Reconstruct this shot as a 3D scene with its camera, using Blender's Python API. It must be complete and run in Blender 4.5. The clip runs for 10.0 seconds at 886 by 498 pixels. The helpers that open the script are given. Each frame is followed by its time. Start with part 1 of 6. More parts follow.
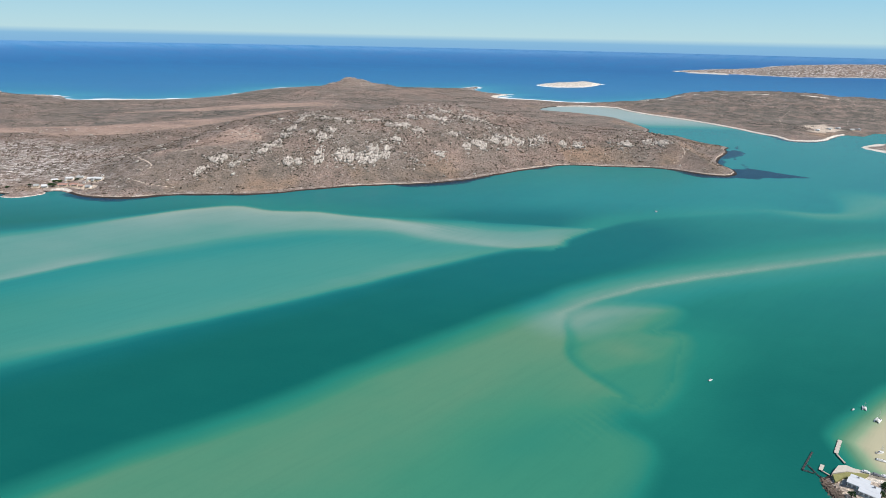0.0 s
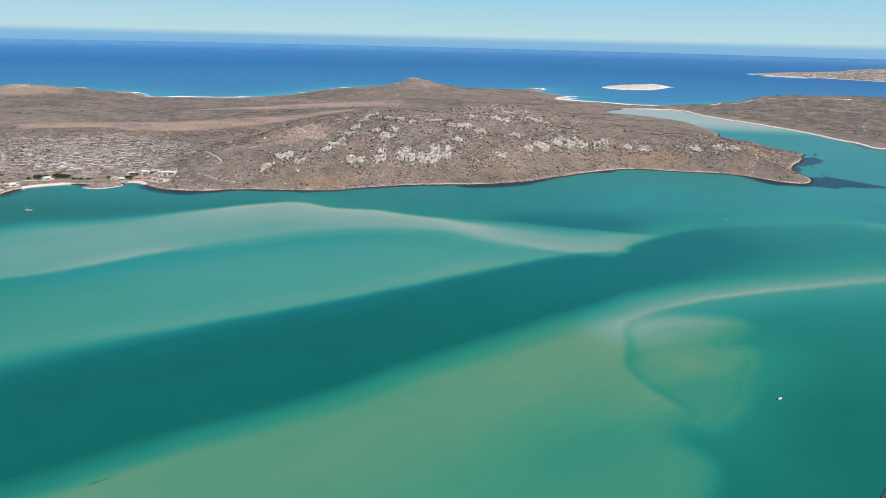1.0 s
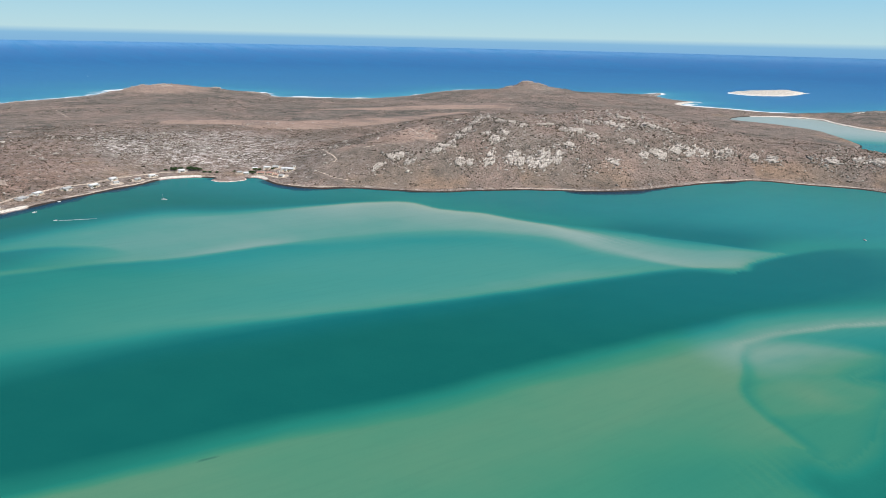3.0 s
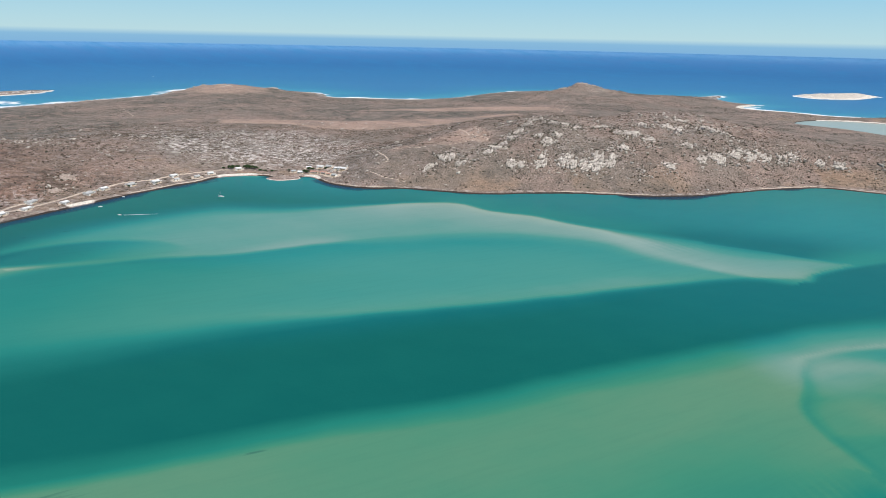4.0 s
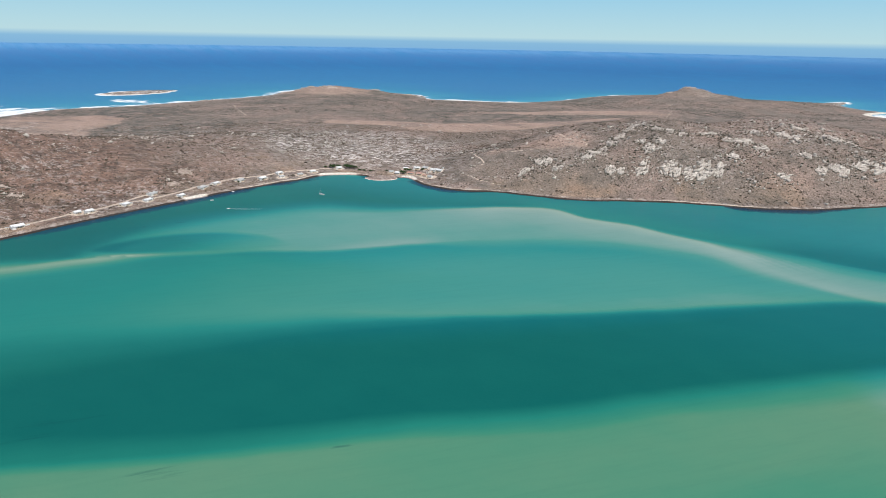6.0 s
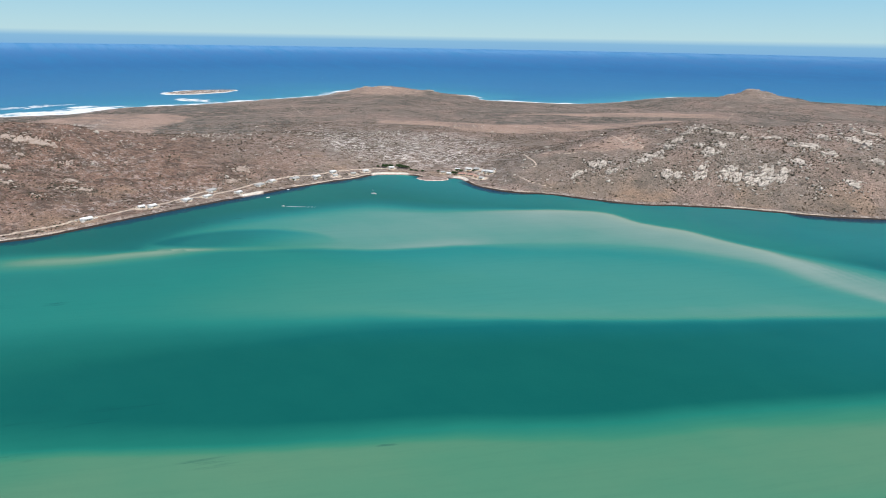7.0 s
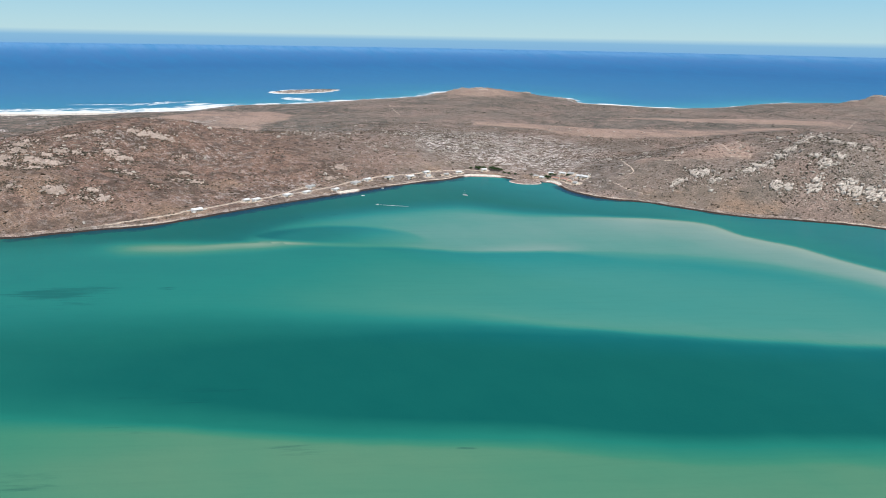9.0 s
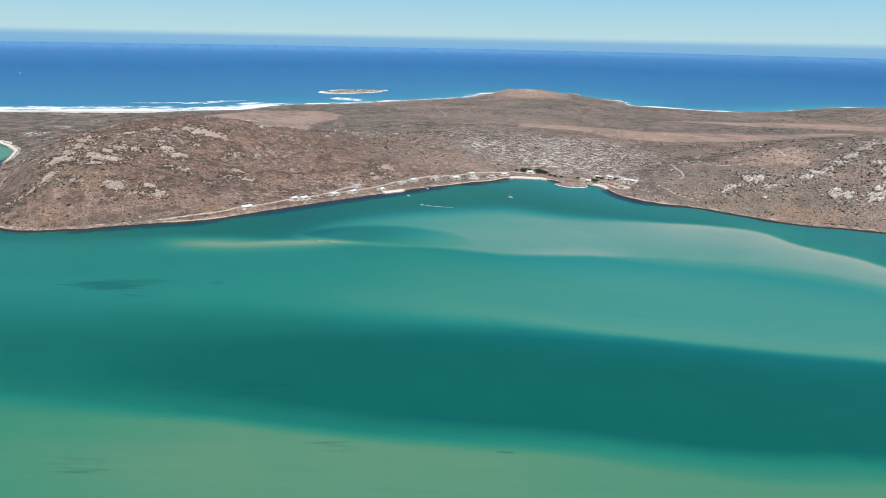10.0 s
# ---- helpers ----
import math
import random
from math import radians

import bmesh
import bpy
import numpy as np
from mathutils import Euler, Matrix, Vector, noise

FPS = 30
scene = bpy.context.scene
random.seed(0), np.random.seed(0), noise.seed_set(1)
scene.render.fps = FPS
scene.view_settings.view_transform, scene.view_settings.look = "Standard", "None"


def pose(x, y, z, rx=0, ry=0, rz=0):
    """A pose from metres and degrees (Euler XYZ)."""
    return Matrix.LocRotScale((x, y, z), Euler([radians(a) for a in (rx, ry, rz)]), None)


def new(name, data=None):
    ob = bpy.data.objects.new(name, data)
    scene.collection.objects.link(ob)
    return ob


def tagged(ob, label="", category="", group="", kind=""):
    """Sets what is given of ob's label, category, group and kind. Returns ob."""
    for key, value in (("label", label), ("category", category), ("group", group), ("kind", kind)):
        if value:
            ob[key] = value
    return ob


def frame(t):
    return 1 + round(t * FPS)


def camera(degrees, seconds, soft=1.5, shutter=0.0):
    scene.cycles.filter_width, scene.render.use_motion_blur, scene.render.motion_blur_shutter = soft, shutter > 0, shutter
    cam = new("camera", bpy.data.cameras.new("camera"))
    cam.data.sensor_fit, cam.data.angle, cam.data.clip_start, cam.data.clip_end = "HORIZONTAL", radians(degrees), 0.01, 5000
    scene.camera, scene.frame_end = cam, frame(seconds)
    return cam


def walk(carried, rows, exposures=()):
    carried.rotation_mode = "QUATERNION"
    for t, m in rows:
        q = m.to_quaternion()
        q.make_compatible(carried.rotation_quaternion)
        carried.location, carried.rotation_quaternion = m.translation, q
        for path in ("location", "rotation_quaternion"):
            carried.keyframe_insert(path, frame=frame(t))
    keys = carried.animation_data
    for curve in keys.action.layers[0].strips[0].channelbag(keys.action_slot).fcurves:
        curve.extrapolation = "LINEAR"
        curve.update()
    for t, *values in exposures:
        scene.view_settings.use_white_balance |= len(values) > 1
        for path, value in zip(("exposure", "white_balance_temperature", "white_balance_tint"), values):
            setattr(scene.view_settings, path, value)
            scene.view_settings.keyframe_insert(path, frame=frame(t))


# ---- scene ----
# ---------------------------------------------------------------- camera
cam = camera(70.05, 10.0, soft=0.6)
EYE = 240.0
# seconds, x, y, z, yaw, pitch, roll
ROWS = [
    (0.0, 0.00, 0.00, 240.11, 0.000, -18.332, 1.220),
    (0.5, -0.20, 1.89, 239.66, 2.810, -18.360, 1.329),
    (1.0, -0.50, 3.61, 239.17, 5.521, -18.368, 1.378),
    (1.5, -0.81, 5.35, 239.01, 8.080, -18.374, 1.363),
    (2.0, -1.12, 6.87, 238.72, 10.585, -18.381, 1.356),
    (2.5, -1.38, 8.39, 238.65, 13.046, -18.349, 1.321),
    (4.0, -2.53, 12.07, 238.48, 20.109, -18.312, 1.216),
    (4.5, -2.87, 13.09, 238.54, 22.337, -18.299, 1.179),
    (5.0, -3.31, 14.03, 238.80, 24.430, -18.321, 1.150),
    (5.5, -3.67, 14.85, 238.85, 26.564, -18.273, 1.095),
    (7.0, -4.61, 16.48, 239.59, 33.608, -18.281, 0.984),
    (7.5, -4.85, 16.87, 239.92, 35.790, -18.287, 0.973),
    (8.0, -4.95, 16.97, 240.36, 37.878, -18.288, 0.995),
    (8.5, -5.11, 17.06, 240.85, 39.985, -18.311, 1.006),
    (9.0, -5.18, 17.05, 241.44, 42.088, -18.318, 1.026),
    (9.5, -5.17, 16.87, 242.03, 44.184, -18.320, 1.063),
    (10.0, -5.12, 16.65, 242.71, 46.223, -18.335, 1.152),
]
walk(cam, [(t, pose(x, y, z, 90 + pitch, 0, yaw) @ pose(0, 0, 0, 0, 0, roll)) for t, x, y, z, yaw, pitch, roll in ROWS])

# ---------------------------------------------------------------- light
SUN_ELEVATION, SUN_AZIMUTH = 56.0, 118.0  # azimuth clockwise from +y
world = bpy.data.worlds.new("sky")
scene.world = world
world.use_nodes = True
wn = world.node_tree.nodes
wl = world.node_tree.links
wn.clear()
w_out = wn.new("ShaderNodeOutputWorld")
w_bg = wn.new("ShaderNodeBackground")
w_sky = wn.new("ShaderNodeTexSky")
w_sky.sky_type = "NISHITA"
w_sky.sun_disc = False
w_sky.sun_elevation = radians(SUN_ELEVATION)
w_sky.sun_rotation = radians(SUN_AZIMUTH)
w_sky.altitude = 240.0
w_sky.air_density = 1.0
w_sky.dust_density = 0.6
w_sky.ozone_density = 2.0
w_bg.inputs["Strength"].default_value = 0.1
# summer haze: whitish low down, bluer at the very horizon; the clear sky above it
w_geo = wn.new("ShaderNodeTexCoord")
w_sep = wn.new("ShaderNodeSeparateXYZ")
w_map = wn.new("ShaderNodeMapRange")
w_map.inputs[1].default_value, w_map.inputs[2].default_value = -0.02, 0.18
w_haze = wn.new("ShaderNodeValToRGB")
haze = w_haze.color_ramp.elements
HAZE = [(0.0, (2.0, 4.2, 6.9)), (0.092, (2.5, 4.9, 7.15)), (0.13, (4.9, 7.05, 7.6)), (0.19, (4.6, 6.95, 7.7)), (0.42, (3.3, 6.2, 8.0)), (1.0, (2.3, 4.6, 7.2))]
while len(haze) < len(HAZE):
    haze.new(0.5)
for element, (place, colour) in zip(haze, HAZE):
    element.position = place
    element.color = (*colour, 1)
w_fade = wn.new("ShaderNodeMapRange")
w_fade.inputs[1].default_value, w_fade.inputs[2].default_value = 0.10, 0.35
w_mix = wn.new("ShaderNodeMix")
w_mix.data_type = "RGBA"
wl.new(w_geo.outputs["Generated"], w_sep.inputs[0])
wl.new(w_sep.outputs["Z"], w_map.inputs[0])
wl.new(w_map.outputs[0], w_haze.inputs[0])
wl.new(w_sep.outputs["Z"], w_fade.inputs[0])
wl.new(w_fade.outputs[0], w_mix.inputs[0])
wl.new(w_haze.outputs[0], w_mix.inputs[6])
wl.new(w_sky.outputs["Color"], w_mix.inputs[7])
wl.new(w_mix.outputs[2], w_bg.inputs["Color"])
wl.new(w_bg.outputs["Background"], w_out.inputs["Surface"])

sun_data = bpy.data.lights.new("sun", "SUN")
sun_data.energy = 4.4
sun_data.angle = radians(0.53)
sun_data.color = (1.0, 0.955, 0.89)
sun = new("sun", sun_data)
SUN_DIR = Vector((math.sin(radians(SUN_AZIMUTH)) * math.cos(radians(SUN_ELEVATION)), math.cos(radians(SUN_AZIMUTH)) * math.cos(radians(SUN_ELEVATION)), math.sin(radians(SUN_ELEVATION))))
sun.matrix_world = Matrix.Translation((0, 0, 800)) @ SUN_DIR.to_track_quat("Z", "Y").to_matrix().to_4x4()


# ---------------------------------------------------------------- plan: noise and distances
def lattice(ix, iy, seed):
    n = (ix * 374761393 + iy * 668265263 + seed * 974634719) & 0x7FFFFFFF
    n = ((n ^ (n >> 13)) * 1274126177) & 0x7FFFFFFF
    return ((n ^ (n >> 16)) & 0xFFFF) / 65535.0


def value_noise(x, y, size, seed=0):
    """Smooth noise from 0 to 1 with cells of that many metres."""
    u, v = np.asarray(x) / size, np.asarray(y) / size
    iu, iv = np.floor(u).astype(np.int64), np.floor(v).astype(np.int64)
    fu, fv = u - iu, v - iv
    fu, fv = fu * fu * (3 - 2 * fu), fv * fv * (3 - 2 * fv)
    a, b = lattice(iu, iv, seed), lattice(iu + 1, iv, seed)
    c, d = lattice(iu, iv + 1, seed), lattice(iu + 1, iv + 1, seed)
    return (a * (1 - fu) + b * fu) * (1 - fv) + (c * (1 - fu) + d * fu) * fv


def fbm(x, y, size, octaves=4, seed=0):
    """Layered noise, about -1 to 1."""
    total, amp, norm = 0.0, 1.0, 0.0
    for k in range(octaves):
        total = total + amp * (value_noise(x, y, size / 2 ** k, seed + k) * 2 - 1)
        norm += amp
        amp *= 0.5
    return total / norm


def smooth(lo, hi, v):
    s = np.clip((v - lo) / (hi - lo), 0, 1)
    return s * s * (3 - 2 * s)


def rounded(points, closed=False, steps=4):
    """A Catmull-Rom curve through the corner points."""
    p = np.array(points, float)
    n = len(p)
    out = []
    for i in range(n if closed else n - 1):
        if closed:
            a, b, c, d = p[i - 1], p[i], p[(i + 1) % n], p[(i + 2) % n]
        else:
            a, b, c, d = p[max(i - 1, 0)], p[i], p[i + 1], p[min(i + 2, n - 1)]
        for k in range(steps):
            s = k / steps
            out.append(0.5 * (2 * b + (c - a) * s + (2 * a - 5 * b + 4 * c - d) * s ** 2 + (3 * b - a - 3 * c + d) * s ** 3))
    if not closed:
        out.append(p[-1])
    return np.array(out)


def line_distance(x, y, points, closed=False):
    """Distance to a line, with the side (positive: to the left of its run)."""
    p = np.array(points, float)
    best = np.full(np.shape(x), 1e12)
    side = np.ones(np.shape(x))
    n = len(p)
    for i in range(n if closed else n - 1):
        (ax, ay), (bx, by) = p[i][:2], p[(i + 1) % n][:2]
        ex, ey = bx - ax, by - ay
        l2 = ex * ex + ey * ey + 1e-9
        s = np.clip(((x - ax) * ex + (y - ay) * ey) / l2, 0, 1)
        dx, dy = x - ax - s * ex, y - ay - s * ey
        d = dx * dx + dy * dy
        near = d < best
        best = np.where(near, d, best)
        side = np.where(near, np.sign(ex * (y - ay) - ey * (x - ax)), side)
    return np.sqrt(best), side


def inside(x, y, points):
    p = np.array(points, float)
    hit = np.zeros(np.shape(x), bool)
    n = len(p)
    for i in range(n):
        (ax, ay), (bx, by) = p[i], p[(i + 1) % n]
        if ay == by:
            continue
        cross = ((ay > y) != (by > y)) & (x < (bx - ax) * (y - ay) / (by - ay) + ax)
        hit ^= cross
    return hit


def area_distance(x, y, points):
    """Signed distance to an outline, positive inside. A small patch looks only at the stretch of outline near it."""
    p = np.asarray(points, float)
    n = np.size(x)
    if len(p) > 60 and 0 < n < 20000:
        cx, cy = float(np.mean(x)), float(np.mean(y))
        reach = float(np.max(np.hypot(x - cx, y - cy)))
        q = np.roll(p, -1, 0)
        e = q - p
        s = np.clip(((cx - p[:, 0]) * e[:, 0] + (cy - p[:, 1]) * e[:, 1]) / ((e ** 2).sum(1) + 1e-9), 0, 1)
        away = np.hypot(p[:, 0] + s * e[:, 0] - cx, p[:, 1] + s * e[:, 1] - cy)
        if reach < 400:
            best = np.full(np.shape(x), 1e12)
            for i in np.nonzero(away <= away.min() + 2 * reach + 1)[0]:
                d, _ = line_distance(x, y, (p[i], q[i]))
                best = np.minimum(best, d)
            if away.min() > reach:
                return best if inside(np.array([cx]), np.array([cy]), p)[0] else -best
            return np.where(inside(x, y, p), best, -best)
    d, _ = line_distance(x, y, points, True)
    return np.where(inside(x, y, points), d, -d)


def ridge_height(x, y, crest, width):
    """Height of a hill along a crest of (x, y, z), sinking to nothing at that width."""
    out = np.zeros(np.shape(x))
    for (ax, ay, az), (bx, by, bz) in zip(crest[:-1], crest[1:]):
        ex, ey = bx - ax, by - ay
        s = np.clip(((x - ax) * ex + (y - ay) * ey) / (ex * ex + ey * ey), 0, 1)
        d = np.hypot(x - ax - s * ex, y - ay - s * ey) / width
        h = (az + s * (bz - az)) * np.clip(1 - d * d, 0, 1) ** 1.7
        out = np.maximum(out, h)
    return out


# the far sea and what lies in it draw in towards the rim, along the lines of sight from the middle of the lagoon
RIM_FROM, RIM = 3600.0, 4980.0


def drawn_in(x, y, z):
    r = np.hypot(x, y)
    over = np.maximum(r - RIM_FROM, 0)
    k = np.where(r > RIM_FROM, (RIM_FROM + over / (1 + over / (RIM - RIM_FROM))) / np.maximum(r, 1), 1.0)
    return x * k, y * k, EYE + k * (z - EYE)


# ---------------------------------------------------------------- plan: coasts
LAGOON_SHORE_NORTH = [(680, 1540), (660, 1481), (598, 1386), (583, 1344), (588, 1272), (574, 1230), (549, 1205), (522, 1209), (497, 1228), (469, 1258), (420, 1282), (361, 1282), (305, 1288), (247, 1287), (184, 1250), (123, 1199), (66, 1146), (13, 1106), (-37, 1083), (-132, 1059), (-222, 1021), (-262, 995), (-302, 979), (-346, 973), (-430, 961), (-468, 943), (-506, 936), (-552, 943), (-579, 962)]
LAGOON_SHORE_SOUTH = [(-595, 976), (-616, 981), (-629, 967), (-650, 952), (-676, 950), (-709, 945), (-735, 926), (-750, 897), (-759, 858), (-779, 798), (-793, 721), (-801, 656), (-807, 606), (-814, 545), (-821, 475), (-825, 426), (-828, 385), (-836, 347), (-852, 315), (-866, 284), (-879, 253), (-891, 222), (-905, 193), (-922, 165), (-941, 151), (-967, 140), (-1021, 129), (-1098, 133), (-1202, 153), (-1297, 184), (-1382, 210), (-1462, 231), (-1546, 265), (-1600, 277), (-1690, 281), (-1754, 275)]
SOUTH_END = [(-1843, 194), (-1894, 61), (-1903, -243), (-2820, -213), (-2640, 144)]
OCEAN_COAST_SOUTH = [(-2453, 402), (-2363, 539), (-2254, 676), (-2174, 827), (-2078, 1025), (-2114, 1124), (-2145, 1238), (-2103, 1355), (-2062, 1475), (-2041, 1684), (-2017, 1975), (-2033, 2118), (-2108, 2266), (-2073, 2408), (-1985, 2503), (-1834, 2570), (-1652, 2557), (-1489, 2507), (-1428, 2421), (-1354, 2387), (-1209, 2434), (-1065, 2480), (-965, 2593)]
OCEAN_COAST_NORTH = [(-904, 2786), (-872, 2979), (-792, 3171), (-624, 3289), (-401, 3336), (-235, 3279), (-90, 3296), (67, 3380), (169, 3521), (155, 3387), (143, 3289), (216, 3107), (293, 3051), (236, 2929), (240, 2832), (389, 2782), (497, 2709), (615, 2705), (741, 2733), (895, 2846), (1060, 2948), (1182, 3090), (1349, 3160), (1565, 3165), (1735, 3087), (1904, 2919), (1955, 2731), (1891, 2395), (1741, 2182), (1520, 2047), (1381, 1967)]
INLET_NORTH = [(1306, 1894), (1281, 1903), (1204, 1833), (1165, 1851), (1108, 1809), (1049, 1747), (989, 1708), (929, 1710), (927, 1782), (901, 1845), (882, 1952), (841, 2069), (788, 2182), (725, 2288), (677, 2410), (648, 2533), (518, 2547), (432, 2518)]
INLET_SOUTH = [(360, 2438), (354, 2365), (430, 2322), (499, 2263), (560, 2189), (589, 2084), (600, 1933), (598, 1870), (568, 1807), (578, 1752), (635, 1762), (649, 1691), (668, 1626), (688, 1602), (704, 1569)]
PENINSULA = rounded(LAGOON_SHORE_NORTH + LAGOON_SHORE_SOUTH + SOUTH_END + OCEAN_COAST_SOUTH + OCEAN_COAST_NORTH + INLET_NORTH + INLET_SOUTH, True, 2)
TOWN_SHORE = rounded([(225, 311), (222, 304), (222, 296), (225, 280), (240, 220), (300, 100), (320, -100), (300, -600), (900, -600), (900, 420), (520, 345), (400, 318), (310, 300), (263, 311), (252, 317), (247, 323), (242, 322), (233, 315)], True, 2)
OUTER_ISLAND = rounded([(530, 3786), (582, 3877), (644, 3942), (773, 4032), (911, 4036), (947, 3983), (853, 3790), (764, 3672), (629, 3632), (563, 3690)], True, 3)
SURF_ISLAND = rounded([(-2589, 1691), (-2634, 1817), (-2610, 1934), (-2520, 2023), (-2446, 1878), (-2459, 1728), (-2516, 1674)], True, 3)
REED_BANK = rounded([(-673, 934), (-667, 957), (-648, 966), (-632, 970), (-622, 950), (-636, 934), (-656, 926)], True, 3)
SAND_ISLET = rounded([(1060, 1615), (1071, 1538), (1116, 1478), (1250, 1450), (1356, 1518), (1294, 1654), (1167, 1688), (1108, 1658)], True, 3)
NORTH_HEAD = rounded([(2146, 6255), (2300, 6000), (2540, 5798), (2877, 5483), (3487, 5613), (4300, 5800), (6000, 7500), (7000, 10500), (5200, 9500), (4100, 8300), (3500, 7500), (2700, 6800)], True, 2)
HEAD_ROCKS = rounded([(2130, 5900), (2300, 5740), (2420, 5660), (2450, 5760), (2300, 5880)], True, 2)

OCEAN_DIVIDE = [(-4000, -260), (-2300, -200), (-2100, 600), (-1500, 1500), (-900, 2000), (-200, 2300), (300, 2680), (600, 2690), (1000, 2690), (1700, 2600), (30000, 2600)]

# crests of the hills: x, y, z
ROCKY_RIDGE = [(-400, 1085, 26), (-372, 1109, 42), (-336, 1243, 62), (-273, 1312, 88), (-167, 1361, 80), (-84, 1432, 82), (-7, 1490, 88), (71, 1493, 70), (158, 1472, 50), (276, 1449, 41), (390, 1406, 41), (469, 1345, 38), (526, 1289, 20)]
SOUTH_HILL = [(-1086, 219, 30), (-1158, 260, 43), (-1241, 325, 55), (-1275, 383, 61), (-1316, 481, 68), (-1307, 545, 67), (-1265, 635, 46), (-1162, 776, 32), (-1089, 919, 26), (-953, 1030, 14)]
SOUTH_KNOLL = [(-1038, 223, 34), (-1067, 277, 40), (-1078, 357, 34)]
OCEAN_PEAK = [(-520, 3000, 30), (-452, 3040, 51), (-400, 3055, 46), (-290, 3080, 26)]
OCEAN_SWELL = [(-729, 2807, 14), (-500, 2950, 19), (-254, 3000, 17), (20, 3150, 9)]
NORTH_SWELL = [(963, 2693, 20), (1223, 2796, 45), (1418, 2660, 50), (1668, 2520, 40)]
WEST_HEAD = [(-2020, 2216, 14), (-1940, 2295, 26), (-1855, 2349, 30), (-1738, 2419, 16)]
MIDDLE_SWELL = [(-300, 1800, 10), (0, 1880, 12), (150, 1950, 6)]


def coast_distance(x, y):
    wx = x + 5 * fbm(x, y, 60, 3, 11)
    wy = y + 5 * fbm(x, y, 60, 3, 12)
    return area_distance(wx, wy, PENINSULA)


def land_height(x, y, d):
    """Height of the peninsula's ground; d: metres from the coast, positive on land."""
    hills = ridge_height(x, y, ROCKY_RIDGE, 330)
    for crest, width in ((SOUTH_HILL, 330), (SOUTH_KNOLL, 150), (OCEAN_PEAK, 115), (OCEAN_SWELL, 380), (NORTH_SWELL, 560), (WEST_HEAD, 190), (MIDDLE_SWELL, 420)):
        hills = np.maximum(hills, ridge_height(x, y, crest, width)) + 0.12 * np.minimum(hills, ridge_height(x, y, crest, width))
    plain = 6 + 3 * fbm(x, y, 420, 3, 21)
    rough = fbm(x, y, 110, 6, 31)
    bank = smooth(0, 10, d) * 1.6 + 0.22 * np.clip(d, 0, 12) * 0.5
    inland = smooth(4, 130, d)
    divide = np.interp(x, [p[0] for p in OCEAN_DIVIDE], [p[1] for p in OCEAN_DIVIDE])
    plain = plain * np.where(y > divide, 0.15 + 0.85 * smooth(60, 600, d), 1)
    h = bank + inland * (plain + hills * (1 + 0.16 * rough) + rough * np.minimum(6, 1.0 + hills * 0.10))
    return np.where(d > 0, h, np.maximum(d * 0.25, -4))


# ---------------------------------------------------------------- plan: sandbanks under the water
# lines run from west to east, so that their left side lies to the north
FAR_TOP = rounded([(-690, 402), (-704, 435), (-716, 497), (-702, 565), (-672, 632), (-616, 728), (-530, 768), (-432, 838), (-373, 886), (-310, 911), (-246, 886), (-186, 886), (-125, 869), (-50, 852)])
FAR_FOOT = rounded([(-914, -90), (-779, -14), (-665, 91), (-612, 146), (-566, 205), (-511, 268), (-453, 318), (-400, 362), (-336, 416), (-271, 463), (-205, 514), (-146, 555), (-88, 598), (-30, 645), (20, 683), (73, 719), (100, 733), (143, 752)])
FAR_ARM = [(-50, 852), (17, 852), (79, 842), (150, 832), (204, 826), (156, 774)]
FAR_WEST = [(-960, -60), (-930, 60), (-880, 170), (-830, 240), (-791, 285), (-740, 312), (-713, 345)]
BANK_FAR = np.concatenate([FAR_FOOT, FAR_ARM[::-1], FAR_TOP[::-1], FAR_WEST[::-1]])
STEP = rounded([(-640, 440), (-581, 486), (-528, 530), (-499, 547), (-464, 574), (-418, 624), (-394, 650), (-332, 697), (-260, 745), (-180, 782), (-110, 795), (-60, 790), (-10, 765), (50, 742), (100, 735), (143, 752)])
ARM_CREST = rounded([(-90, 838), (-47, 815), (-18, 776), (19, 760), (60, 747), (100, 742), (140, 754)])
HOOK = rounded([(-800, 288), (-760, 299), (-713, 342), (-682, 389), (-642, 437), (-611, 465), (-554, 491), (-505, 510), (-465, 535)])
HOLLOW = rounded([(-702, 430), (-703, 462), (-683, 511), (-639, 555), (-575, 580), (-515, 572), (-500, 540), (-581, 489), (-642, 443), (-690, 422)], True, 3)
NEAR_TOP = rounded([(-711, -75), (-594, -19), (-493, 61), (-431, 113), (-360, 172), (-304, 215), (-227, 277), (-172, 320), (-113, 367), (-73, 402), (-35, 437), (9, 473), (63, 522), (109, 556), (152, 592), (258, 648), (333, 678), (411, 706), (557, 757), (732, 800)])
NEAR_CREST = rounded([(732, 786), (542, 737), (440, 700), (320, 653), (250, 626), (179, 588), (147, 568), (118, 543)])
LOBE_EDGE = rounded([(118, 543), (111, 515), (110, 488), (105, 455), (113, 431), (131, 399)])
NEAR_EAST = rounded([(131, 399), (124, 380), (120, 364), (129, 350), (132, 335), (125, 317), (109, 291), (58, 215), (-40, 90), (-200, -40), (-420, -160)])
BANK_NEAR = np.concatenate([NEAR_TOP, NEAR_CREST, LOBE_EDGE, NEAR_EAST])
BANK_LOBE = rounded([(117, 538), (165, 562), (220, 557), (213, 534), (184, 508), (207, 496), (190, 452), (166, 410), (138, 384), (113, 420), (105, 455), (109, 500)], True, 3)
BAR_TIP = rounded([(143, 752), (156, 774), (204, 826), (272, 877), (393, 918), (490, 938)])
BAR_EAST = rounded([(470, 945), (530, 936), (567, 926), (614, 933), (668, 964), (730, 1020)])
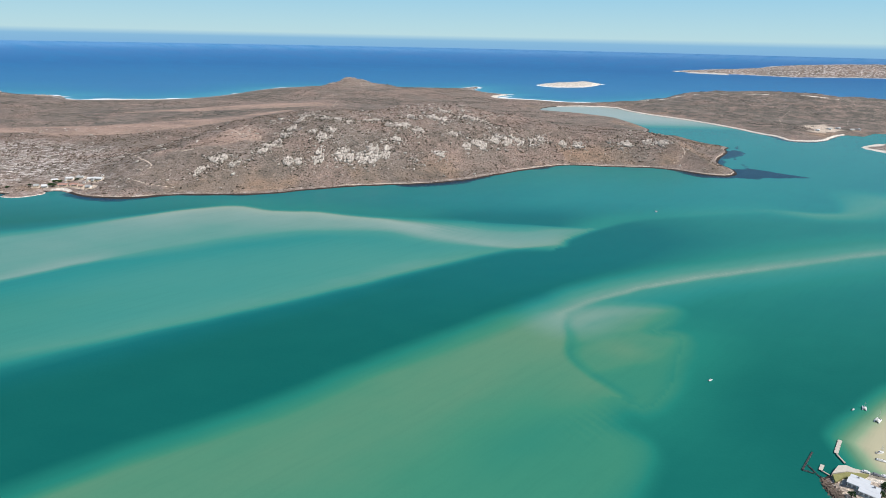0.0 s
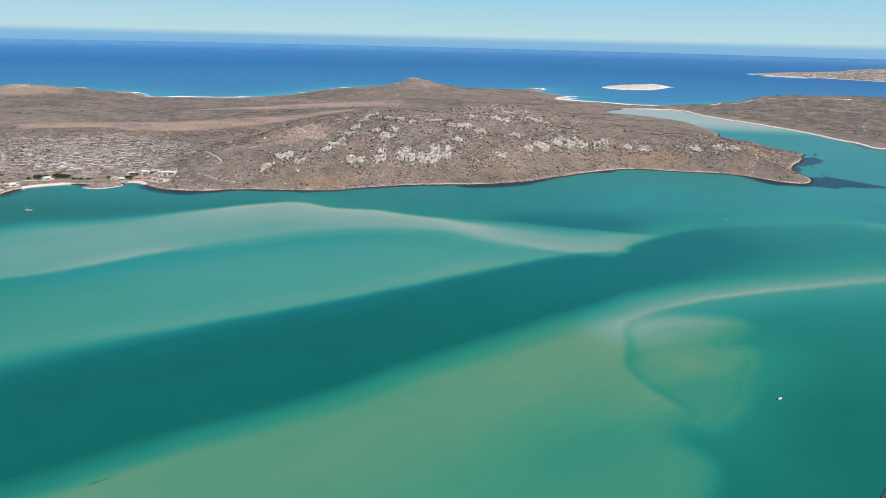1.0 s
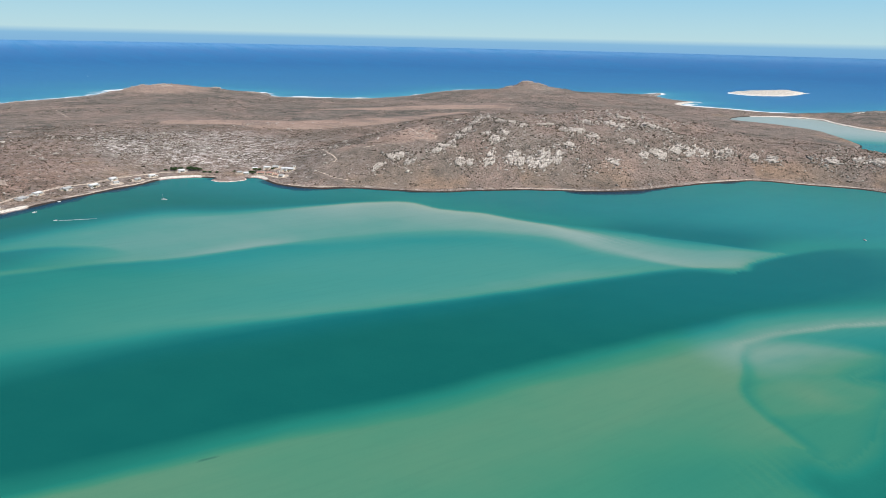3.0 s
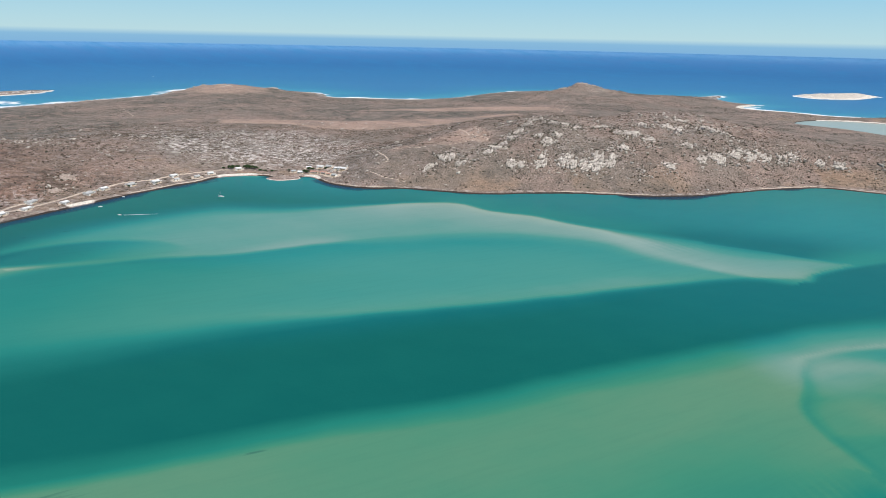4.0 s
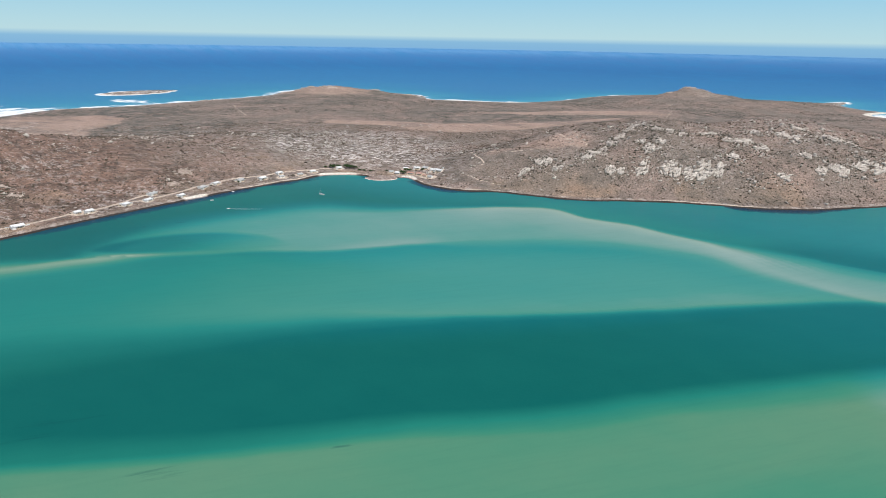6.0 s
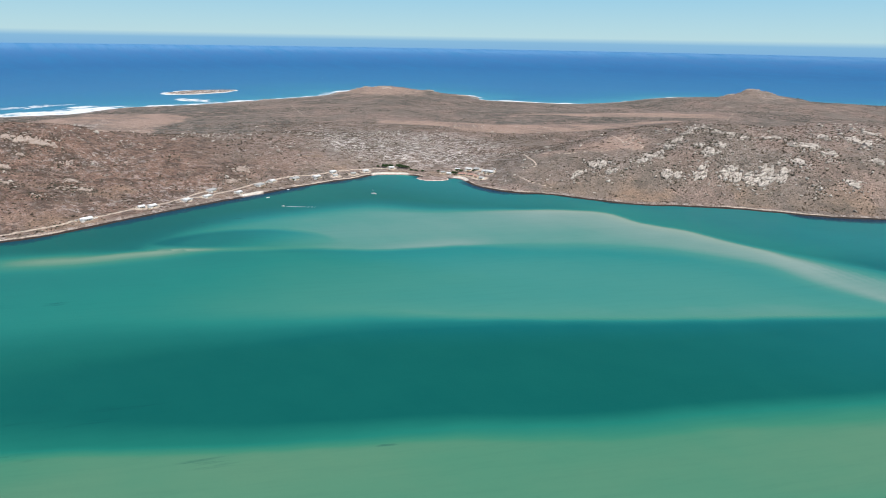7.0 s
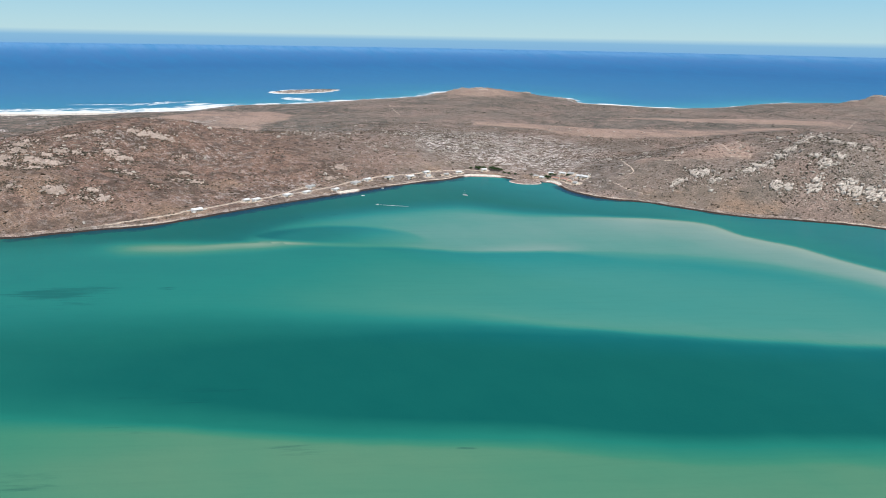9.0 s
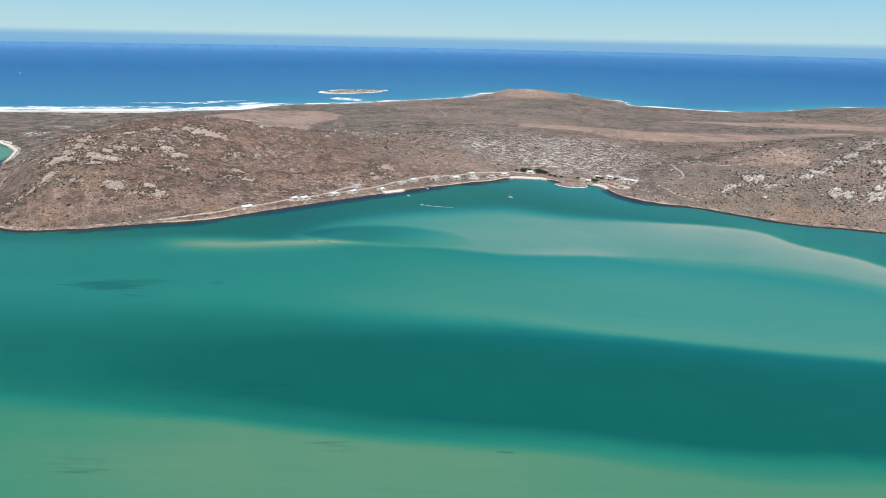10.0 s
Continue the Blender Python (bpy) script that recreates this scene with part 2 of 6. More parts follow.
ARC = rounded([(560, 690), (501, 673), (406, 638), (321, 586), (261, 524), (212, 453)])


def shallowness(x, y):
    """How near the lagoon's sand comes to the surface: 0 in the channels, 1 where it dries."""
    wx = x + 5 * fbm(x, y, 130, 3, 41) + 1.4 * fbm(x, y, 26, 3, 51)
    wy = y + 5 * fbm(x, y, 130, 3, 42) + 1.4 * fbm(x, y, 26, 3, 52)
    flow = fbm((x * 0.69 + y * 0.72) * 0.3, (y * 0.69 - x * 0.72) * 1.5, 60, 5, 53)  # streaks along the tide's run
    v = 0.347 + 0.045 * fbm(x, y, 500, 3, 43) + 0.022 * smooth(60, 220, x) - 0.035 * smooth(150, 230, x) * smooth(520, 400, y) + 0.03 * smooth(780, 950, y) + 0.012 * flow
    far = area_distance(wx, wy, BANK_FAR)
    near = area_distance(wx, wy, BANK_NEAR)
    d_top, _ = line_distance(wx, wy, FAR_TOP)
    d_foot, _ = line_distance(wx, wy, FAR_FOOT)
    d_arm, _ = line_distance(wx, wy, ARM_CREST)
    d_step, s_step = line_distance(wx, wy, STEP)
    d_ntop, s_ntop = line_distance(wx, wy, NEAR_TOP)
    d_crest, s_crest = line_distance(wx, wy, NEAR_CREST)
    d_edge, s_edge = line_distance(wx, wy, LOBE_EDGE)
    d_east, _ = line_distance(wx, wy, NEAR_EAST)
    # the deep channel between the banks
    channel = (far < 0) & (s_ntop > 0)
    deep = (0.10 + 0.90 * smooth(-560, -200, x)) * smooth(430, 40, x) * smooth(150, -90, y - 790 - 0.4 * x)
    wall = 30 + 45 * smooth(-150, -500, x)
    v = v - np.where(channel, 0.192 * smooth(0, wall, d_foot) * smooth(0, 50, d_ntop) * deep, 0)
    glow = 0.08 * np.exp(-(d_ntop / 18) ** 2) + 0.07 * np.exp(-(d_ntop / 55) ** 2) * (1 + smooth(-20, 150, x))
    v = v + glow * smooth(0, -30, far) * (0.25 + 0.75 * smooth(-330, -100, x))
    # the slope from the shore channel up to the far bank
    v = v + 0.06 * smooth(90, 0, d_top) * (far < 0) * (s_ntop > 0) * smooth(-420, -300, x)
    # far bank: a lower terrace that rises to its foot, an upper one behind a step
    lower = 0.465 + 0.075 * smooth(0, 130, d_step) * smooth(-620, -380, x) + 0.05 * smooth(-250, 60, x) - 0.045 * np.exp(-(d_step / 38) ** 2) * smooth(-10, -160, x) - 0.02 * smooth(-420, -560, x) - 0.03 * smooth(-560, -740, x) + 0.016 * fbm(x, y, 160, 3, 44) + 0.012 * flow
    lower = lower + 0.05 * smooth(60, 10, d_foot) * smooth(-660, -500, x)
    rim = smooth(-520, -360, x) * smooth(40, -60, x)
    upper = 0.63 + (0.10 * np.exp(-(d_top / 80) ** 2) + 0.09 * np.exp(-(d_top / 24) ** 2)) * rim + 0.085 * np.exp(-(d_step / 26) ** 2) * smooth(-500, -420, x) * smooth(-360, -410, x) + 0.03 * fbm(x, y, 120, 3, 45) + 0.012 * flow
    upper = upper + 0.08 * np.exp(-(d_arm / 32) ** 2) * smooth(-110, -20, x) + 0.03 * smooth(0.0, 0.5, np.sin(wx * 0.35 + wy * 0.5)) * smooth(45, 20, np.hypot((x - 5) / 1.3, y - 825))
    upper = upper - 0.08 * smooth(-540, -690, x)
    gap = 10 + 30 * smooth(-390, -300, x) * smooth(60, -20, x)
    is_upper = smooth(-1, 0.6, np.where(s_step > 0, d_step, -d_step) / gap) * smooth(-720, -690, x + 0.3 * (y - 430))
    bank = lower * (1 - is_upper) + upper * is_upper
    d_north, _ = line_distance(wx, wy, np.concatenate([FAR_TOP, FAR_ARM[1:5]]))
    north = 8 + 26 * smooth(-380, -600, x) + 30 * smooth(-110, 30, x) - 24 * smooth(90, 160, x)
    south = 6 + 40 * smooth(-230, -520, x)
    spread = south + (north - south) * smooth(-12, 12, d_foot - d_north)
    edge_far = smooth(-0.6, 1.3, far / spread)
    v = v * (1 - edge_far) + np.maximum(bank, v) * edge_far
    # the hollow behind the hook, steep on its western and southern sides
    hollow = area_distance(wx, wy, HOLLOW)
    sunk = smooth(-4, 14, hollow) * smooth(-520, -640, x - 0.2 * (y - 500))
    v = v - 0.19 * sunk
    d, s = line_distance(wx, wy, HOOK)
    rise = 0.33 * smooth(-810, -735, x) * smooth(-600, -665, x) + 0.03 * smooth(-790, -700, x) * smooth(-480, -560, x)
    v = v + rise * np.exp(-(d / np.where(s > 0, 9 + 12 * smooth(-690, -740, x), 24)) ** 2)
    # near bank
    nb = 0.575 + 0.075 * np.exp(-((d_ntop - 35) / 75) ** 2) * smooth(-520, -330, x) + 0.015 * smooth(-60, 60, x) * smooth(360, 430, y) + 0.04 * fbm(x, y, 220, 3, 46) + 0.028 * flow
    nb = nb + (0.045 + 0.045 * smooth(130, 230, x)) * np.exp(-(d_crest / 20) ** 2) + 0.02 * np.exp(-(d_edge / 40) ** 2)
    dip, _ = line_distance(wx, wy, [(135, 362), (108, 369), (64, 350), (10, 312)])
    nb = nb - 0.055 * np.exp(-(dip / 22) ** 2) * smooth(0, 70, x) + 0.10 * np.exp(-(d_east / 10) ** 2) * smooth(362, 345, y) * smooth(80, 115, x)
    nb = nb + 0.03 * smooth(0.1, 0.6, np.sin((wx * 0.85 + wy * 0.5) * 0.9)) * smooth(30, 0, dip) * smooth(70, 110, x)
    soft = np.where(d_ntop < np.minimum(d_crest, np.minimum(d_edge, d_east)), 9.0 + 12 * smooth(-370, -480, x) + 8 * smooth(-60, 60, x), 6.0 + 5 * smooth(220, 400, x) + 14 * (d_east < d_edge))
    edge = smooth(-0.6, 1.1, near / soft)
    v = v * (1 - edge) + np.maximum(nb, v) * edge
    lobe = area_distance(wx, wy, BANK_LOBE)
    veil = smooth(0.1, 0.7, fbm((x * 0.85 + y * 0.5) * 0.5, (y * 0.85 - x * 0.5) * 1.4, 50, 4, 48) + 0.45)
    v = v + (0.165 + 0.06 * veil - 0.035 * np.exp(-(d_edge / 6) ** 2) + 0.05 * np.exp(-(np.hypot(x - 152, (y - 470) * 1.2) / 20) ** 2)) * smooth(-18, 14, lobe) * (1 - edge)
    v = v + 0.05 * smooth(70, 0, -lobe) * (1 - edge) * (lobe < 0) * smooth(560, 500, y)
    # narrow bars
    d, s = line_distance(wx, wy, BAR_TIP)
    v = v + (0.06 + 0.16 * smooth(330, 150, x)) * np.exp(-(d / np.where(s > 0, 38, 9)) ** 2) * (1 - edge_far)
    d, s = line_distance(wx, wy, BAR_EAST)
    v = v + 0.20 * np.exp(-(d / np.where(s > 0, 10 + 50 * smooth(600, 680, x), 30)) ** 2) * smooth(470, 560, x)
    d, s = line_distance(wx, wy, ARC)
    v = v + 0.022 * np.exp(-(d / 30) ** 2) * (near < 0)
    v = np.minimum(v, 0.80 + 0.25 * np.maximum(v - 0.80, 0))
    # the beach by the town
    beach = area_distance(wx, wy, [(262, 318), (266, 344), (286, 364), (306, 380), (340, 405), (500, 490), (500, 250), (270, 295)])
    v = np.maximum(v, 0.31 + 0.60 * smooth(-24, 9, beach))
    return np.clip(v, 0, 1)


# ---------------------------------------------------------------- end of the plan

# ---------------------------------------------------------------- materials
def material(name):
    m = bpy.data.materials.new(name)
    m.use_nodes = True
    nt = m.node_tree
    bsdf = nt.nodes["Principled BSDF"]
    return m, nt, bsdf


def node(nt, kind, values=None, **settings):
    nd = nt.nodes.new(kind)
    if "attribute_name" in settings:
        nd.attribute_name = settings["attribute_name"]
    if "operation" in settings:
        nd.operation = settings["operation"]
    if "use_clamp" in settings:
        nd.use_clamp = settings["use_clamp"]
    if "interpolation_type" in settings:
        nd.interpolation_type = settings["interpolation_type"]
    if "data_type" in settings:
        nd.data_type = settings["data_type"]
    if "blend_type" in settings:
        nd.blend_type = settings["blend_type"]
    for key, value in (values or {}).items():
        if hasattr(value, "is_output"):
            nt.links.new(value, nd.inputs[key])
        else:
            nd.inputs[key].default_value = value
    return nd


def coords(nt, space="Object"):
    return node(nt, "ShaderNodeTexCoord").outputs[space]


def noise_of(nt, vec, scale, detail=4.0, rough=0.55, stretch=None):
    if stretch:
        vec = node(nt, "ShaderNodeMapping", {"Vector": vec, "Scale": stretch}).outputs[0]
    return node(nt, "ShaderNodeTexNoise", {"Vector": vec, "Scale": scale, "Detail": detail, "Roughness": rough}).outputs["Fac"]


def ramp(nt, fac, stops, interp="LINEAR"):
    r = node(nt, "ShaderNodeValToRGB", {"Fac": fac})
    r.color_ramp.interpolation = interp
    el = r.color_ramp.elements
    while len(el) < len(stops):
        el.new(0.5)
    for e, (p, c) in zip(el, stops):
        e.position = p
        e.color = (*c, 1) if len(c) == 3 else c
    return r.outputs["Color"]


def math_node(nt, op, a, b=0.0, clamp=False):
    return node(nt, "ShaderNodeMath", {0: a, 1: b}, operation=op, use_clamp=clamp).outputs[0]


def mapped(nt, v, lo, hi, a=0.0, b=1.0, interp="SMOOTHSTEP"):
    return node(nt, "ShaderNodeMapRange", {0: v, 1: lo, 2: hi, 3: a, 4: b}, interpolation_type=interp).outputs[0]


def mix(nt, fac, a, b, blend="MIX"):
    nd = node(nt, "ShaderNodeMix", data_type="RGBA", blend_type=blend)
    for sock, value in ((nd.inputs[0], fac), (nd.inputs[6], a), (nd.inputs[7], b)):
        if hasattr(value, "is_output"):
            nt.links.new(value, sock)
        elif isinstance(value, tuple):
            sock.default_value = (*value, 1)
        else:
            sock.default_value = value
    return nd.outputs[2]


def attr(nt, name):
    return node(nt, "ShaderNodeAttribute", attribute_name=name).outputs["Fac"]


def bump(nt, bsdf, height, strength, distance):
    b = node(nt, "ShaderNodeBump", {"Height": height, "Strength": strength, "Distance": distance})
    nt.links.new(b.outputs[0], bsdf.inputs["Normal"])


def plain_material(name, colour, rough=0.7, vary=0.12, scale=1.5, metal=0.0):
    m, nt, bsdf = material(name)
    v = noise_of(nt, coords(nt), scale, 5)
    f = noise_of(nt, coords(nt), scale * 9, 3)
    v = math_node(nt, "ADD", math_node(nt, "MULTIPLY", v, 0.7), math_node(nt, "MULTIPLY", f, 0.3))
    lo = tuple(c * (1 - vary) for c in colour)
    hi = tuple(min(1, c * (1 + vary)) for c in colour)
    nt.links.new(ramp(nt, v, [(0.3, lo), (0.7, hi)]), bsdf.inputs["Base Color"])
    bsdf.inputs["Roughness"].default_value = rough
    bsdf.inputs["Metallic"].default_value = metal
    bump(nt, bsdf, f, 0.2, 0.02)
    return m


def make_water():
    m, nt, bsdf = material("water")
    co = coords(nt)
    shallow, ocean, shore, kelp = attr(nt, "shallow"), attr(nt, "ocean"), attr(nt, "shore"), attr(nt, "kelp")
    fine = noise_of(nt, co, 0.02, 5, 0.6, (1.0, 1.6, 1.0))
    s = math_node(nt, "ADD", shallow, math_node(nt, "MULTIPLY", math_node(nt, "SUBTRACT", fine, 0.5), 0.035))
    green = ramp(nt, s, [(0.0, (0.001, 0.036, 0.032)), (0.13, (0.0012, 0.045, 0.040)), (0.28, (0.0025, 0.088, 0.082)), (0.45, (0.015, 0.182, 0.138)),
                         (0.58, (0.045, 0.215, 0.138)), (0.68, (0.105, 0.235, 0.145)), (0.80, (0.22, 0.33, 0.205)), (0.90, (0.42, 0.40, 0.27)), (1.0, (0.58, 0.50, 0.36))])
    milky = ramp(nt, s, [(0.0, (0.0012, 0.050, 0.054)), (0.13, (0.0016, 0.066, 0.072)), (0.28, (0.003, 0.128, 0.158)), (0.45, (0.022, 0.215, 0.200)),
                         (0.58, (0.062, 0.250, 0.208)), (0.68, (0.155, 0.288, 0.250)), (0.80, (0.25, 0.345, 0.305)), (0.90, (0.36, 0.40, 0.355)), (1.0, (0.56, 0.50, 0.39))])
    lagoon = mix(nt, attr(nt, "milky"), green, milky)
    # kelp and weed: dark ragged patches over the bottom
    weed = noise_of(nt, co, 0.075, 7, 0.72)
    weedmask = mapped(nt, math_node(nt, "ADD", kelp, math_node(nt, "MULTIPLY", math_node(nt, "SUBTRACT", weed, 0.5), 0.9)), 0.42, 0.62)
    lagoon = mix(nt, math_node(nt, "MULTIPLY", weedmask, mapped(nt, kelp, 0.25, 0.85, 0.12, 0.95, "LINEAR")), lagoon, (0.003, 0.026, 0.062))
    sep = node(nt, "ShaderNodeSeparateXYZ", {0: co})
    along = math_node(nt, "ADD", math_node(nt, "MULTIPLY", sep.outputs[0], 0.072), math_node(nt, "MULTIPLY", sep.outputs[1], 0.075))
    across = math_node(nt, "SUBTRACT", math_node(nt, "MULTIPLY", sep.outputs[1], 0.69), math_node(nt, "MULTIPLY", sep.outputs[0], 0.72))
    tide = node(nt, "ShaderNodeCombineXYZ", {0: along, 1: across}).outputs[0]
    streaky = noise_of(nt, tide, 0.16, 6, 0.68)
    bed = mapped(nt, math_node(nt, "ADD", attr(nt, "bed"), math_node(nt, "MULTIPLY", math_node(nt, "SUBTRACT", streaky, 0.55), 2.2)), 0.18, 0.85, 0.0, 0.42)
    lagoon = mix(nt, math_node(nt, "MULTIPLY", bed, mapped(nt, attr(nt, "bed"), 0.02, 0.3)), lagoon, (0.003, 0.050, 0.060))
    lagoon = mix(nt, mapped(nt, streaky, 0.42, 0.75, 0.0, 0.07), lagoon, (0.003, 0.075, 0.070))
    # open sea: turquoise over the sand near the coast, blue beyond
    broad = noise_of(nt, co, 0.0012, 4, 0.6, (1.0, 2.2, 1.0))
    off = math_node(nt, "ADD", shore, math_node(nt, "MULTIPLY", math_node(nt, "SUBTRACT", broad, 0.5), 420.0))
    # last stops pale seawards: sky reflection and haze put into the colour
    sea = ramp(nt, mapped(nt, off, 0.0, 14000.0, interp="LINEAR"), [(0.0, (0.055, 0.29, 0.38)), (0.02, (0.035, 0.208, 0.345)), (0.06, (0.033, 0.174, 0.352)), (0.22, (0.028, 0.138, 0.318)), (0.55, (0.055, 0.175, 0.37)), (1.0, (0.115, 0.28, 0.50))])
    streak = noise_of(nt, co, 0.006, 5, 0.6, (1.0, 3.0, 1.0))
    sea = mix(nt, mapped(nt, streak, 0.4, 0.75, 0.0, 0.45), sea, (0.022, 0.185, 0.375))
    chop = noise_of(nt, co, 0.02, 5, 0.7, (1.0, 2.0, 1.0))
    sea = mix(nt, mapped(nt, chop, 0.5, 0.8, 0.0, 0.3), sea, (0.016, 0.095, 0.24))
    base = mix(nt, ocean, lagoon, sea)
    # surf
    ragged = noise_of(nt, co, 0.03, 6, 0.7)
    surf = attr(nt, "surf")
    foam = mapped(nt, math_node(nt, "ADD", surf, math_node(nt, "MULTIPLY", math_node(nt, "SUBTRACT", ragged, 0.5), 1.1)), 0.50, 0.72)
    base = mix(nt, foam, base, (0.78, 0.80, 0.80))
    nt.links.new(base, bsdf.inputs["Base Color"])
    nt.links.new(math_node(nt, "MAXIMUM", mapped(nt, foam, 0.0, 1.0, 0.2, 0.8), mapped(nt, ocean, 0.0, 1.0, 0.2, 0.42)), bsdf.inputs["Roughness"])
    bsdf.inputs["IOR"].default_value = 1.33
    nt.links.new(mapped(nt, ocean, 0.0, 1.0, 0.045, 0.5), bsdf.inputs["Specular IOR Level"])
    ripple = noise_of(nt, co, 0.35, 4, 0.6)
    swell = noise_of(nt, co, 0.03, 4, 0.55, (1.0, 0.5, 1.0))
    bump(nt, bsdf, math_node(nt, "ADD", ripple, math_node(nt, "MULTIPLY", swell, 1.5)), 0.25, 0.6)
    return m


def make_scrub(name, far=False):
    """Dry coastal scrub: grey-brown bushes over pale soil, with sand, bare fields, stone and tracks where the plan lays them."""
    m, nt, bsdf = material(name)
    co = coords(nt)
    big = noise_of(nt, co, 0.006, 5, 0.6)
    mid = noise_of(nt, co, 0.05, 6, 0.65)
    small = noise_of(nt, co, 0.28, 5, 0.7)
    gritty = math_node(nt, "ADD", math_node(nt, "MULTIPLY", mid, 0.45), math_node(nt, "MULTIPLY", small, 0.55))
    soil = ramp(nt, gritty, [(0.32, (0.118, 0.086, 0.069)), (0.5, (0.26, 0.190, 0.150)), (0.68, (0.43, 0.33, 0.264))])
    warm = ramp(nt, mid, [(0.3, (0.23, 0.150, 0.095)), (0.7, (0.40, 0.27, 0.165))])
    col = mix(nt, mapped(nt, attr(nt, "warm"), 0.2, 0.9), soil, warm)
    grey = ramp(nt, small, [(0.3, (0.115, 0.102, 0.082)), (0.7, (0.255, 0.215, 0.175))])
    col = mix(nt, mapped(nt, big, 0.38, 0.62, 0.10, 0.75), col, grey)
    green = ramp(nt, small, [(0.3, (0.048, 0.051, 0.043)), (0.7, (0.150, 0.141, 0.118))])
    thicket = noise_of(nt, co, 0.028, 7, 0.72)
    col = mix(nt, math_node(nt, "MULTIPLY", mapped(nt, thicket, 0.40, 0.58), attr(nt, "bushy")), col, green)
    col = mix(nt, mapped(nt, thicket, 0.48, 0.66, 0.0, 0.6), col, (0.105, 0.092, 0.073))
    rusty = ramp(nt, gritty, [(0.32, (0.070, 0.044, 0.034)), (0.5, (0.19, 0.116, 0.083)), (0.68, (0.35, 0.216, 0.152))])
    col = mix(nt, attr(nt, "brown"), col, rusty)
    col = mix(nt, math_node(nt, "MULTIPLY", mapped(nt, thicket, 0.46, 0.58), math_node(nt, "MULTIPLY", attr(nt, "brown"), 0.7)), col, (0.052, 0.045, 0.036))
    # bare fields
    field = ramp(nt, gritty, [(0.3, (0.235, 0.160, 0.118)), (0.5, (0.33, 0.235, 0.180)), (0.7, (0.44, 0.325, 0.260))])
    col = mix(nt, attr(nt, "field"), col, field)
    # limestone breaking through, in streaks
    chips = noise_of(nt, co, 0.075, 8, 0.78, (1.0, 1.5, 1.0))
    lime = math_node(nt, "MULTIPLY", mapped(nt, chips, 0.50, 0.57), attr(nt, "lime"))
    col = mix(nt, math_node(nt, "MULTIPLY", mapped(nt, chips, 0.49, 0.42), math_node(nt, "MULTIPLY", attr(nt, "lime"), 0.55)), col, (0.072, 0.066, 0.050))
    col = mix(nt, lime, col, (0.62, 0.57, 0.51))
    # dark single bushes
    cells = node(nt, "ShaderNodeTexVoronoi", {"Vector": co, "Scale": 0.26, "Randomness": 1.0}).outputs["Distance"]
    dots = math_node(nt, "MULTIPLY", mapped(nt, cells, 0.40, 0.22), mapped(nt, mid, 0.38, 0.56))
    dots = math_node(nt, "MULTIPLY", dots, math_node(nt, "SUBTRACT", 1.0, attr(nt, "field")))
    col = mix(nt, math_node(nt, "MULTIPLY", dots, 0.62), col, (0.070, 0.057, 0.043))
    # tracks and beaches
    ragged = math_node(nt, "ADD", attr(nt, "sand"), math_node(nt, "MULTIPLY", math_node(nt, "SUBTRACT", small, 0.5), 0.6))
    sand = ramp(nt, small, [(0.3, (0.41, 0.33, 0.25)), (0.7, (0.58, 0.49, 0.385))])
    col = mix(nt, mapped(nt, ragged, 0.35, 0.65), col, sand)
    white = mapped(nt, math_node(nt, "ADD", attr(nt, "beach"), math_node(nt, "MULTIPLY", math_node(nt, "SUBTRACT", small, 0.5), 0.4)), 0.35, 0.65)
    col = mix(nt, white, col, (0.62, 0.57, 0.48))
    # wet weedy rock at the water's edge
    col = mix(nt, mapped(nt, math_node(nt, "ADD", attr(nt, "wet"), math_node(nt, "MULTIPLY", math_node(nt, "SUBTRACT", mid, 0.5), 0.9)), 0.4, 0.6), col, (0.040, 0.032, 0.026))
    grain = noise_of(nt, co, 0.75, 4, 0.75)
    col = mix(nt, 1.0, col, ramp(nt, grain, [(0.30, (0.40, 0.40, 0.44)), (0.5, (1.08, 1.08, 1.13)), (0.70, (1.95, 1.92, 1.96))]), "MULTIPLY")
    nt.links.new(col, bsdf.inputs["Base Color"])
    bsdf.inputs["Roughness"].default_value = 0.95
    bsdf.inputs["Specular IOR Level"].default_value = 0.15
    h = math_node(nt, "ADD", math_node(nt, "MULTIPLY", small, 0.6), math_node(nt, "MULTIPLY", mid, 1.0))
    bump(nt, bsdf, h, 1.0, 3.0)
    return m


